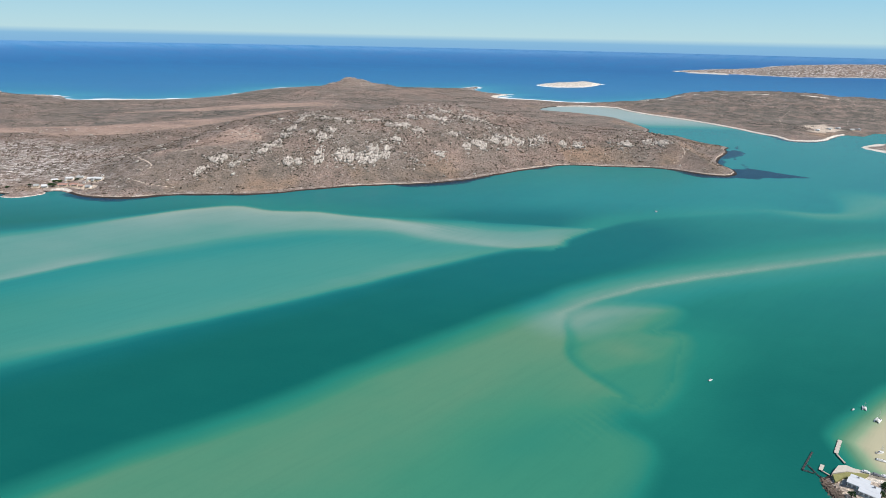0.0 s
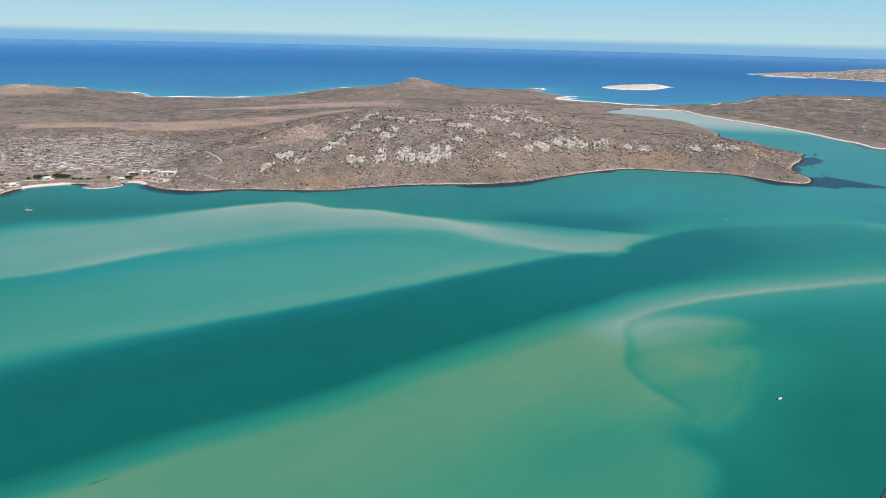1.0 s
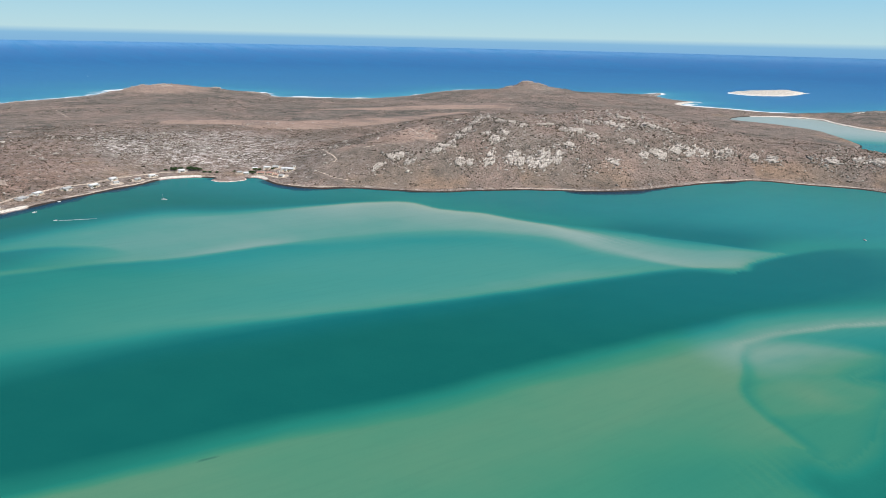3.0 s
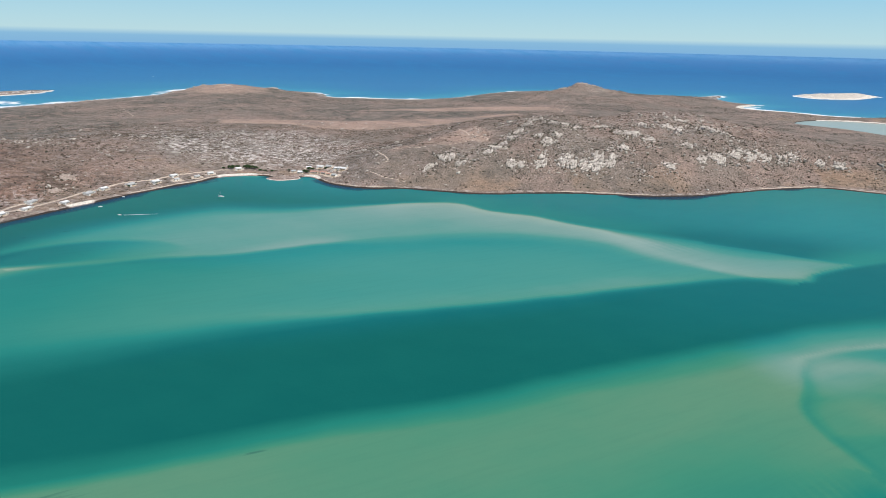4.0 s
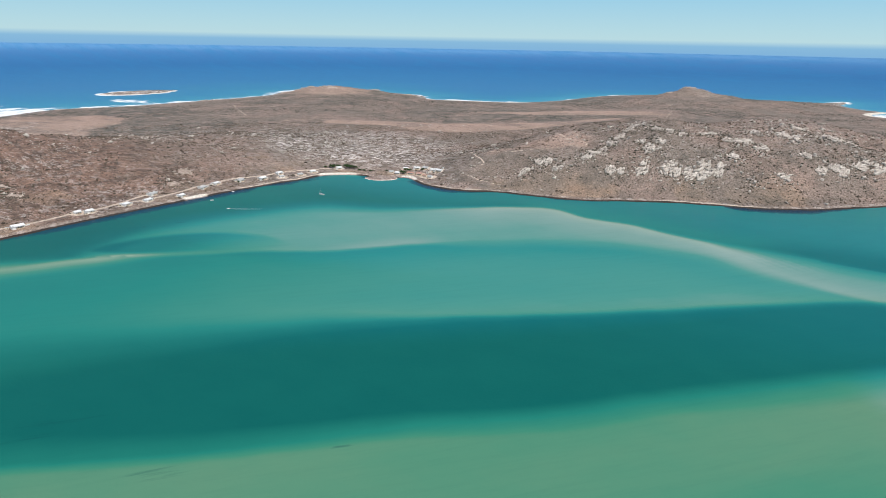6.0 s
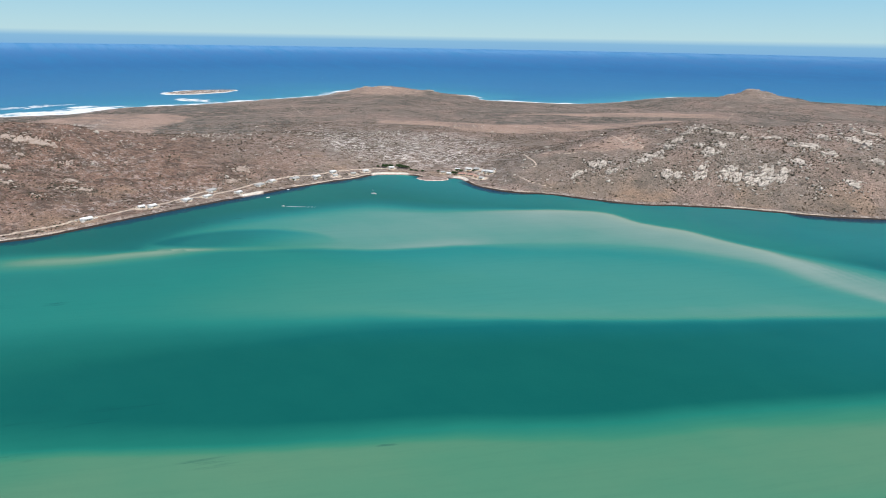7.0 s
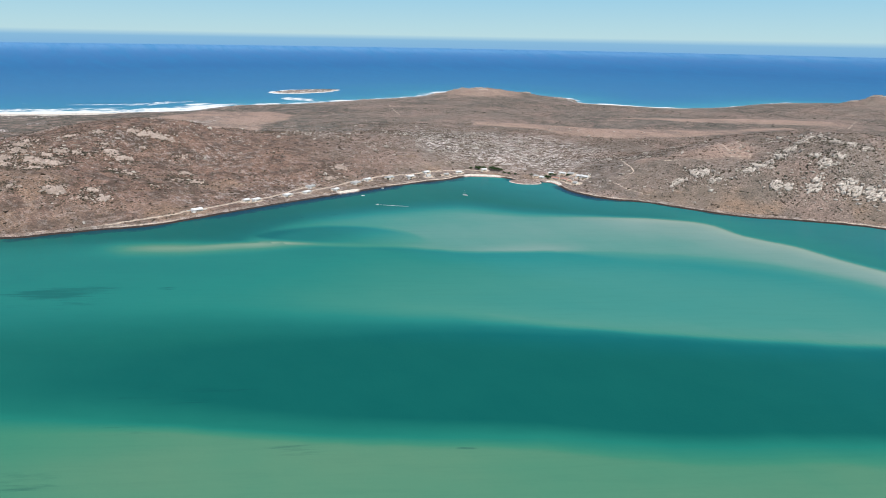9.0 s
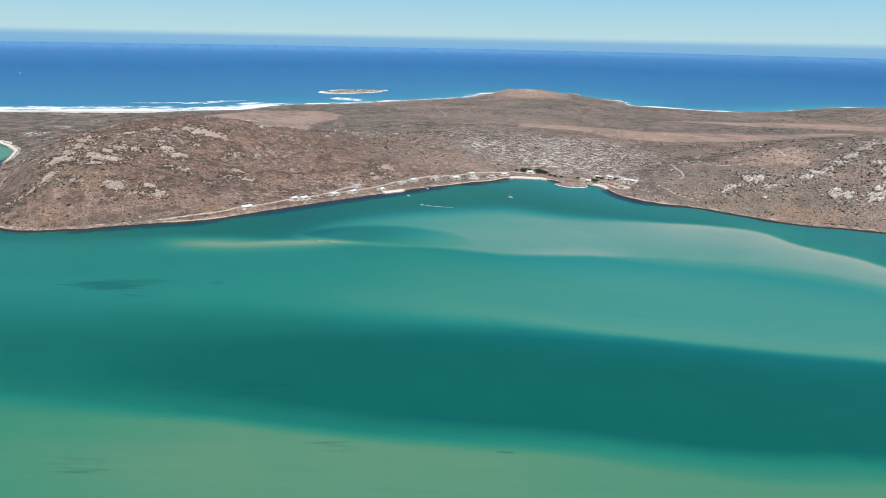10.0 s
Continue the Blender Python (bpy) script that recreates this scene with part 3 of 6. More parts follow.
def make_granite(name="granite", tone=1.0):
    m, nt, bsdf = material(name)
    co = coords(nt, "Object")
    rnd = node(nt, "ShaderNodeObjectInfo").outputs["Random"]
    shifted = node(nt, "ShaderNodeVectorMath", {0: co, 1: node(nt, "ShaderNodeCombineXYZ", {0: math_node(nt, "MULTIPLY", rnd, 90.0)}).outputs[0]}, operation="ADD").outputs[0]
    stain = noise_of(nt, shifted, 0.22, 5, 0.6)
    grain = noise_of(nt, shifted, 1.6, 5, 0.65)
    crack = noise_of(nt, shifted, 0.45, 5, 0.6, (1.0, 0.6, 0.5))
    col = ramp(nt, stain, [(0.28, (0.22, 0.185, 0.155)), (0.46, (0.50, 0.44, 0.385)), (0.68, (0.70, 0.64, 0.575))])
    col = mix(nt, mapped(nt, grain, 0.35, 0.75, 0.0, 0.5), col, (0.58, 0.50, 0.42))
    col = mix(nt, mapped(nt, crack, 0.42, 0.33), col, (0.085, 0.072, 0.062))
    col = mix(nt, math_node(nt, "MULTIPLY", math_node(nt, "FRACT", math_node(nt, "MULTIPLY", rnd, 17.0)), 0.35), col, (0.22, 0.19, 0.16))
    if tone != 1.0:
        col = mix(nt, 1.0, col, (tone * 1.09, tone, tone * 0.97), "MULTIPLY")
    nt.links.new(col, bsdf.inputs["Base Color"])
    bsdf.inputs["Roughness"].default_value = 0.9
    bump(nt, bsdf, math_node(nt, "ADD", crack, grain), 0.8, 0.5)
    return m


WATER = make_water()
SCRUB = make_scrub("dry_scrub")
GRANITE = make_granite()
ROCK = make_granite("pinkish_rock", 0.82)


# ---------------------------------------------------------------- meshes
def grid_mesh(name, xs, ys, zs, keep, layers, mat):
    """A sheet of quads from 2-D arrays; keep: the corners that count. layers: point attributes."""
    rows, cols = xs.shape
    idx = np.arange(rows * cols).reshape(rows, cols)
    q = np.stack([idx[:-1, :-1], idx[:-1, 1:], idx[1:, 1:], idx[1:, :-1]], -1).reshape(-1, 4)
    if keep is not None:
        k = keep.reshape(-1)
        q = q[k[q].any(1)]
    used = np.zeros(rows * cols, bool)
    used[q.reshape(-1)] = True
    remap = np.cumsum(used) - 1
    q = remap[q]
    co = np.stack([xs, ys, zs], -1).reshape(-1, 3)[used]
    me = bpy.data.meshes.new(name)
    me.vertices.add(len(co))
    me.vertices.foreach_set("co", co.astype(np.float32).reshape(-1))
    me.loops.add(q.size)
    me.loops.foreach_set("vertex_index", q.astype(np.int32).reshape(-1))
    me.polygons.add(len(q))
    me.polygons.foreach_set("loop_start", np.arange(0, q.size, 4, dtype=np.int32))
    for key, value in layers.items():
        a = me.attributes.new(key, "FLOAT", "POINT")
        a.data.foreach_set("value", np.asarray(value, np.float32).reshape(-1)[used])
    me.update(calc_edges=True)
    me.validate()
    me.polygons.foreach_set("use_smooth", np.ones(len(me.polygons), bool))
    me.materials.append(mat)
    return me


def polar(angles, radii):
    a, r = np.meshgrid(np.radians(angles), radii)
    return -np.sin(a) * r, np.cos(a) * r


FIELDS = [
    [(-1238, 1503), (-1064, 1593), (-907, 1651), (-776, 1761), (-640, 1882), (-581, 2048), (-529, 2136), (-500, 2110), (-562, 1920), (-606, 1784), (-652, 1678), (-759, 1539), (-822, 1497), (-918, 1482), (-1017, 1523), (-1190, 1444)],
    [(-1670, 722), (-1571, 768), (-1494, 823), (-1444, 893), (-1568, 1004), (-1599, 1079), (-1721, 1198), (-1855, 1206), (-2015, 1055), (-1954, 861), (-1794, 720)],
    [(-2051, 2099), (-1926, 2140), (-1764, 2229), (-1664, 2335), (-1741, 2472), (-1917, 2425), (-2061, 2318)],
    [(-983, 1946), (-907, 2057), (-757, 2219), (-586, 2357), (-488, 2387), (-380, 2330), (-464, 2274), (-711, 2087), (-878, 1991)],
    [(-500, 1082), (-442, 1080), (-381, 1128), (-344, 1167), (-352, 1210), (-388, 1240), (-425, 1245), (-440, 1165)],
]
LIMESTONE = [(-1171, 1143), (-1124, 1284), (-940, 1394), (-748, 1354), (-594, 1163), (-634, 1044), (-714, 1000), (-822, 964), (-960, 1006)]
TRACKS = [
    rounded([(-964, 146), (-943, 157), (-912, 195), (-891, 243), (-872, 286), (-865, 321), (-859, 358), (-854, 397), (-859, 415), (-855, 446), (-855, 476), (-856, 511), (-851, 543), (-854, 571), (-858, 590), (-863, 616), (-860, 630)]),
    rounded([(-854, 571), (-843, 602), (-841, 635), (-842, 671), (-847, 713), (-842, 727), (-840, 779), (-821, 818), (-806, 877), (-780, 928), (-762, 950)]),
    rounded([(-1187, 183), (-1230, 195), (-1285, 219), (-1185, 240)]),
    rounded([(-433, 1260), (-410, 1225), (-386, 1192), (-341, 1176), (-382, 1134), (-439, 1079), (-498, 1083), (-560, 1095)]),
    rounded([(-430, 1200), (-392, 1180), (-372, 1215), (-402, 1240)]),
    rounded([(-578, 1124), (-583, 1155), (-560, 1130), (-520, 1069), (-496, 1049), (-487, 1036), (-494, 1027)]),
    rounded([(-1822, 1705), (-1681, 1589), (-1498, 1450)]),
    rounded([(-503, 998), (-470, 990), (-432, 990)]),
    rounded([(469, 1294), (488, 1303), (502, 1324), (499, 1340)]),
    rounded([(1045, 1988), (1118, 2153), (1190, 2260), (1239, 2320)]),
    rounded([(-394, 2250), (-417, 2514), (-390, 2554)]),
    rounded([(-475, 2686), (-448, 2636)]),
    rounded([(1277, 2039), (1358, 2170)]),
]


# cottages: x, y, turn, width, depth, kind
COTTAGES_SHORE = [(-851, 428, 82, 15, 7.5, 0), (-853, 508, 84, 9, 6, 0), (-847, 521, 88, 11, 6.5, 0), (-840, 572, 95, 11, 6.5, 0), (-859, 631, 98, 13, 6.5, 1), (-836, 606, 95, 12, 5.5, 0), (-820, 653, 95, 10, 6, 0), (-834, 706, 96, 12, 7, 1), (-837, 737, 90, 11, 6, 0), (-824, 778, 84, 12, 7, 1), (-806, 812, 80, 13, 7, 0), (-808, 855, 75, 11, 6.5, 0)]
COTTAGES_BAY = [(-776, 876, 62, 9, 6, 1), (-774, 908, 55, 10, 6, 0), (-789, 842, 66, 8, 6, 1), (-752, 958, 40, 10, 7, 0)]
COTTAGES_VILLAGE = [(-651, 985, 20, 8, 7, 2), (-638, 986, 12, 9, 7, 0), (-641, 1019, 20, 9, 6, 0), (-616, 997, 8, 14, 7, 3), (-597, 999, 350, 12, 7, 3), (-622, 1029, 15, 11, 6, 0), (-606, 1033, 10, 10, 6, 1), (-569, 1020, 350, 15, 7, 0), (-568, 986, 345, 9, 6, 1), (-584, 1024, 20, 10, 6, 0), (-582, 990, 355, 8, 5, 3)]


def land_layers(x, y, z, d, strip=False):
    n1 = fbm(x, y, 70, 4, 61)
    n2 = fbm(x, y, 260, 4, 62)
    field = np.zeros(np.shape(x))
    for f in FIELDS:
        field = np.maximum(field, smooth(-14, 14, area_distance(x, y, f) + 22 * n1) * (0.6 if f is FIELDS[2] else 1.0))
    lime = smooth(-50, 50, area_distance(x, y, LIMESTONE) + 45 * n1)
    lime = np.maximum(lime, (0.35 + 0.65 * smooth(0.0, 0.4, fbm(x, y, 150, 4, 63))) * 0.42 * smooth(900, 500, np.hypot(x + 1050, y - 650)))
    lime = np.maximum(lime, 0.16 * smooth(12, 40, z) * smooth(-0.2, 0.3, fbm(x, y, 120, 4, 66)))
    plain = smooth(-1330, -1450, x) * smooth(1100, 800, y)
    lime = np.maximum(lime, 0.85 * plain * smooth(0.2, 0.45, fbm(x * 1.0, y * 1.0, 90, 4, 76)))
    sand = np.zeros(np.shape(x))
    for k, t in enumerate(TRACKS):
        dist, _ = line_distance(x, y, t)
        sand = np.maximum(sand, (smooth(4.4, 0.8, dist) * 0.95 if k < 2 else smooth(3.0, 0.4, dist) * 0.7 if k not in (6, 9, 10, 11, 12) else smooth(8, 2, dist) * 0.48))
    for cx, cy, *_ in COTTAGES_SHORE + COTTAGES_BAY + COTTAGES_VILLAGE:
        near = np.hypot(x - cx, y - cy)
        if near.min() < 15:
            sand = np.maximum(sand, 0.72 * smooth(15, 6, near + 6 * n1))
    lagoon = y < np.interp(x, [p[0] for p in OCEAN_DIVIDE], [p[1] for p in OCEAN_DIVIDE])
    wobble = d + 3 * fbm(x, y, 55, 1, 64)
    band = np.where(lagoon, smooth(4.0, 5.5, wobble) * smooth(10.5, 7, wobble), 0) * (0.45 + 0.45 * smooth(-0.3, 0.3, fbm(x, y, 120, 2, 65)))
    if strip:
        sand = np.maximum(sand, band)
    wet = np.where(lagoon, smooth(6.5, 3.5, wobble), 0.35 * smooth(8, 0, wobble))
    bay = np.maximum(smooth(55, 25, np.hypot(x + 738, y - 935)), smooth(30, 10, np.hypot(x + 606, y - 976)))
    bay = np.maximum(bay, smooth(30, 14, np.hypot(x + 813, y - 668)))
    inlet = smooth(20, 60, x - 560) * (y > 1780) * lagoon
    cove = smooth(190, 120, np.hypot(x + 1625, y - 258))
    south = (x < -2130) & (y < 1120)
    pan = smooth(-25, 15, area_distance(x, y, [(1081, 1957), (1177, 2020), (1234, 1996), (1148, 1907), (1088, 1891)]) + 70 * fbm(x, y, 60, 3, 68)) * 0.62
    sand = np.maximum(sand, pan)
    beach = np.maximum(smooth(14, 6, d) * bay * 0.8, smooth(18, 8, d) * cove)
    beach = np.maximum(beach, 0.0 * d, smooth(24, 8, d) * inlet * 0.8)
    wet = wet * (1 - np.maximum(np.maximum(bay, cove), inlet))
    crest, _ = line_distance(x, y, [(769, 2600), (955, 2685), (1102, 2712), (1235, 2650), (1371, 2600), (1500, 2480)])
    ocean_sand = np.maximum(smooth(300, 170, np.hypot(x + 1180, y - 2420)), smooth(480, 330, np.hypot((x - 620) / 1.6, y - 2720)))
    rocky_rim = np.where(~lagoon, smooth(60, 10, d + 26 * n1), 0) * (1 - ocean_sand)
    lime = np.maximum(lime, 0.8 * rocky_rim)
    beach = np.maximum(beach, np.where(~lagoon, smooth(46, 14, d) * 0.8, 0) * ocean_sand)
    beach = np.maximum(beach, 0.8 * smooth(17, 4, crest + 16 * n1) * smooth(-0.3, 0.2, fbm(x, y, 90, 3, 67)))
    beach = np.maximum(beach, np.where(south, smooth(85, 35, d + 20 * n1), 0))
    bushy = smooth(1250, 1700, np.hypot(x + 80, y - 150)) * (0.25 + 0.65 * smooth(-0.3, 0.25, n2))
    bushy = np.maximum(bushy, smooth(-1290, -1420, x) * smooth(1500, 1100, y))
    bushy = bushy * smooth(40, 22, z) * (1 - 0.45 * smooth(900, 1500, y)) + 0.35 * smooth(0.05, 0.4, n2)
    bushy = np.maximum(bushy, 0.85 * smooth(640, 760, x) * smooth(1780, 1900, y) * smooth(20, 70, d + 20 * n1))
    warm = smooth(150, 40, d) * smooth(-0.2, 0.3, n1) * lagoon * 0.65
    warm = np.maximum(warm, 0.65 * smooth(0.0, 0.4, fbm(x, y, 60, 5, 91)) * smooth(330, 120, d) * smooth(-820, -900, x) * lagoon)
    return {"field": field * (1 - lime * 0.3) * (0.5 + 0.5 * smooth(-0.4, 0.2, fbm(x * 0.5, y, 60, 4, 69))), "lime": lime, "sand": sand, "wet": wet, "beach": beach, "bushy": np.clip(bushy, 0, 1), "warm": warm, "brown": 0.85 * smooth(-780, -900, x + 60 * n1) * smooth(1000, 650, y + 80 * n1) * smooth(-1440, -1340, x) * (1 - 0.75 * warm)}


def build_land():
    angles = np.arange(-44, 93, 0.115)
    radii = 880 * np.exp(np.arange(0, 381) * 0.0042)
    x, y = polar(angles, radii)
    d = coast_distance(x, y)
    z = land_height(x, y, d)
    me = grid_mesh("ground", x, y, z, z > -1.2, land_layers(x, y, z, d), SCRUB)
    ob = tagged(new("ground", me), "dry grey-brown scrub hills of a rocky peninsula", "ground", kind="structure")
    return ob


def build_shore(points, sandy, label):
    """The weedy rock and the sand berm along the lagoon, laid close over the ground's edge."""
    outline = rounded(points, False, 3)
    leg = np.hypot(*np.diff(outline, axis=0).T)
    s = np.concatenate([[0], np.cumsum(leg)])
    u = np.arange(0, s[-1], 2.5)
    x, y = np.interp(u, s, outline[:, 0]), np.interp(u, s, outline[:, 1])
    wx, wy = 5 * fbm(x, y, 60, 3, 11), 5 * fbm(x, y, 60, 3, 12)
    x, y = x - wx, y - wy
    ramp_w = np.ones(9) / 9
    x, y = np.convolve(np.pad(x, 4, "edge"), ramp_w, "valid"), np.convolve(np.pad(y, 4, "edge"), ramp_w, "valid")
    tx, ty = np.gradient(x), np.gradient(y)
    n = np.hypot(tx, ty)
    nx, ny = ty / n, -tx / n  # the land lies to the right of the run
    probe = coast_distance(x + 12 * nx, y + 12 * ny)
    flip = np.where(np.median(probe) > 0, 1.0, -1.0)
    off = np.array([-7, -4.5, -2.5, -1.0, 0.3, 1.6, 3.0, 4.2, 5.4, 6.6, 8.0, 9.5, 12.0])
    gx, gy = x[None] + flip * nx[None] * off[:, None], y[None] + flip * ny[None] * off[:, None]
    o = np.repeat(off[:, None], len(x), 1) + 1.3 * fbm(gx, gy, 14, 3, 131) + 1.5 * fbm(gx, gy, 70, 2, 132)
    rise = smooth(-8, 9, o) * 2.1 - 0.62
    gz = np.maximum(rise, ground_height(gx, gy) + 0.35)
    gz = np.where(off[:, None] > 10, ground_height(gx, gy) - 0.5, gz)
    gz = np.where(off[:, None] < -4, -0.6, gz)
    zero = np.zeros_like(gx)
    bay = np.maximum(smooth(50, 25, np.hypot(gx + 738, gy - 935)), smooth(28, 12, np.hypot(gx + 606, gy - 976)))
    bay = np.maximum(np.maximum(bay, smooth(60, 35, np.hypot(gx - 606, gy - 1757))), sandy)
    bay = np.maximum(bay, smooth(200, 130, np.hypot(gx + 1625, gy - 258)))
    bay = np.maximum(bay, smooth(32, 14, np.hypot(gx + 813, gy - 668)))
    cover = 0.38 + 0.62 * smooth(-0.3, 0.3, fbm(gx, gy, 90, 4, 133))
    layers = {"field": zero, "lime": zero + 0.3, "bushy": zero, "warm": zero + 0.3,
              "wet": smooth(3.6, 2.2, o) * (1 - bay), "sand": smooth(3.4, 4.3, o) * smooth(6.9, 5.6, o) * cover * 0.8, "beach": bay * smooth(-1, 2, o) * smooth(10, 7, o) * 0.8}
    me = grid_mesh("shore", gx, gy, gz, None, layers, SCRUB)
    tagged(new("shore", me), label, "shore", kind="structure")


def ground_height(x, y):
    return land_height(x, y, coast_distance(x, y))


def build_water():
    angles = np.concatenate([np.arange(-180, -46, 3.0), np.arange(-46, 94, 0.28), np.arange(94, 181, 3.0)])
    angles[-1] = 180
    radii = np.concatenate([[0], np.arange(20, 240, 20), 240 * np.exp(np.arange(0, 420) * 0.0071), np.geomspace(4800, 20000, 36)])
    x, y = polar(angles, radii)
    d = coast_distance(x, y)
    town = area_distance(x, y, TOWN_SHORE)
    isle = np.full(x.shape, -1e4)
    for outline in (OUTER_ISLAND, SURF_ISLAND, NORTH_HEAD, HEAD_ROCKS):
        isle = np.maximum(isle, area_distance(x, y, outline))
    divide = np.interp(x, [p[0] for p in OCEAN_DIVIDE], [p[1] for p in OCEAN_DIVIDE])
    ocean = smooth(-20, 20, y - divide)
    ocean[radii > 6000] = 1
    v = shallowness(x, y)
    inlet = smooth(1650, 2050, y) * (1 - ocean) * (x > 300)
    v = np.maximum(v, inlet * (0.36 + 0.50 * smooth(1700, 2200, y)))
    v = np.maximum(v, 0.65 * smooth(190, 90, np.hypot(x + 1625, y - 220)))
    v = np.maximum(v, 0.56 * smooth(62, 8, np.hypot((x + 720) / 1.4, y - 955)))
    # weed along the rocky shore and off the cape
    off = -d
    weedy = smooth(-0.35, 0.25, fbm(x, y, 130, 3, 75))
    kelp = np.maximum((0.55 + 0.35 * weedy) * smooth(14 + 34 * weedy, 3, off), 0.42 * smooth(75, 10, off) * weedy) * (1 - 0.25 * smooth(-760, -860, x)) * (1 - inlet) * (1 - smooth(80, 30, np.hypot(x + 735, y - 946)) * 0.5)
    kelp = np.maximum(kelp, 0.92 * smooth(-8, 30, area_distance(x, y, [(765, 1640), (715, 1500), (665, 1385), (655, 1290), (720, 1225), (735, 1198), (640, 1178), (560, 1184), (490, 1190), (440, 1232), (480, 1260), (600, 1300), (640, 1500)]) + 26 * fbm(x, y, 70, 4, 71)))
    kelp = np.maximum(kelp, 0.45 * smooth(0.2, 0.35, fbm(x, y * 1.5, 90, 4, 70)) * smooth(820, 900, x) * smooth(1650, 1400, y) * smooth(1050, 1120, y))
    bed = 0.95 * smooth(1, 0.1, np.hypot(((x + 672) * 0.69 + (y - 178) * 0.72) / 105, ((y - 178) * 0.69 - (x + 672) * 0.72) / 62))
    for cx, cy, long, wide, rich in ((-378, 152, 46, 9, 1.0), (-400, 190, 90, 30, 0.5), (-378, 82, 34, 14, 0.6), (-604, 268, 22, 6, 0.8), (-291, 205, 30, 12, 0.5), (-217, 277, 14, 3, 0.9), (-255, 245, 16, 3, 0.6)):
        bed = np.maximum(bed, rich * smooth(1, 0.2, np.hypot(((x - cx) * 0.69 + (y - cy) * 0.72) / long, ((y - cy) * 0.69 - (x - cx) * 0.72) / wide)))
    bed = bed * np.clip(0.45 + 2.0 * fbm((x * 0.69 + y * 0.72) * 0.30, (y * 0.69 - x * 0.72) * 1.9, 40, 5, 92), 0, 1)
    rowd, _ = line_distance(x, y, [(-731, 520), (-717, 547), (-703, 572)])
    bed = np.maximum(bed, 0.9 * smooth(5, 1, rowd) * smooth(-0.1, 0.3, fbm(x, y, 14, 2, 73)))
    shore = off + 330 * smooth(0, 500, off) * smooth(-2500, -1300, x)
    lines = np.abs(((off + 70 * fbm(x, y, 260, 4, 72)) % 74) / 74 - 0.5) * 2
    south = smooth(-2010, -2120, x) * smooth(1500, 1150, y)
    sandy = np.maximum(smooth(260, 120, np.hypot(x + 1180, y - 2420)), smooth(420, 250, np.hypot((x - 620) / 1.6, y - 2720)))
    rocky = 0.35 + 0.65 * smooth(-0.1, 0.3, fbm(x, y, 130, 3, 74))
    rocky = np.minimum(rocky + 0.3 * smooth(-1900, -2000, x), 1.1)
    surf = smooth(65 + 60 * smooth(-1500, -1700, x), 8, off) * rocky * 0.95
    surf = np.maximum(surf, sandy * smooth(95, 45, off + 26 * fbm(x, y, 120, 3, 94)) * (0.42 + 0.58 * smooth(0.3, 0.7, lines)))
    surf = np.maximum(surf, south * np.maximum(smooth(230, 90, off + 110 * fbm(x, y, 130, 4, 77)) * (0.74 + 0.5 * fbm(off * 1.6, (x + y) * 0.3, 60, 4, 78)), 0.62 * smooth(420, 330, off) * smooth(0.12, 0.3, fbm(off * 2.2, (x + y) * 0.4, 90, 3, 79))))
    surf = np.maximum(surf, smooth(40, 5, -isle + 30 * fbm(x, y, 60, 3, 95)) * (0.25 + 0.6 * rocky) * (np.hypot(x, y) < 5000))
    reef = np.hypot((x + 2230) / 1.8, y - 1580)
    surf = np.maximum(surf, smooth(110, 30, reef) * 0.66) * ocean
    ridge, _ = line_distance(x, y, NEAR_CREST)
    milky = np.maximum(smooth(-60, 40, area_distance(x, y, BANK_FAR)) * np.maximum(0.4 + 0.6 * smooth(-560, -220, x), smooth(430, 600, y)), smooth(760, 1000, y))
    milky = np.maximum(milky, np.maximum(0.7 * smooth(70, 20, ridge), 0.45 * smooth(-420, 100, x) * smooth(430, 700, y) * smooth(25, -70, area_distance(x, y, BANK_NEAR))))
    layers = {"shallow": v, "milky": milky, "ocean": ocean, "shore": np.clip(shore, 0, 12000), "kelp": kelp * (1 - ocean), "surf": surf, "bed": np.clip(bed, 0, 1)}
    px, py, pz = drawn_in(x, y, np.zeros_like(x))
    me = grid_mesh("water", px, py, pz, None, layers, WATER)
    return tagged(new("water", me), "clear turquoise lagoon over pale sandbanks, blue ocean beyond", "water", kind="structure")


def build_island(name, outline, height, step, label, flat=0.35, white=0.0, rim_width=0.35, bare=0.3):
    lo, hi = outline.min(0) - 2 * step, outline.max(0) + 2 * step
    x, y = np.meshgrid(np.arange(lo[0], hi[0], step), np.arange(lo[1], hi[1], step))
    d = area_distance(x + step * fbm(x, y, step * 8, 3, 81), y + step * fbm(x, y, step * 8, 3, 82), outline)
    span = d.max()
    z = np.where(d > 0, 0.8 + height * smooth(0, span, d) ** flat * (1 + 0.6 * fbm(x, y, span * 0.8, 5, 83)), np.maximum(d * 0.2, -3))
    rim = smooth(span * rim_width, span * rim_width * 0.3, d + span * rim_width * 0.7 * fbm(x, y, span * 0.5, 3, 84))
    zero = np.zeros_like(x)
    layers = {"field": zero, "lime": zero + bare, "sand": rim * 0.6, "wet": smooth(step * 0.5, 0, d) * 0.4, "beach": np.maximum(rim * 0.8, white), "bushy": zero, "warm": zero}
    px, py, pz = drawn_in(x, y, z)
    me = grid_mesh(name, px, py, pz, d > -step, layers, SCRUB)
    return tagged(new(name, me), label, "island", kind="structure")


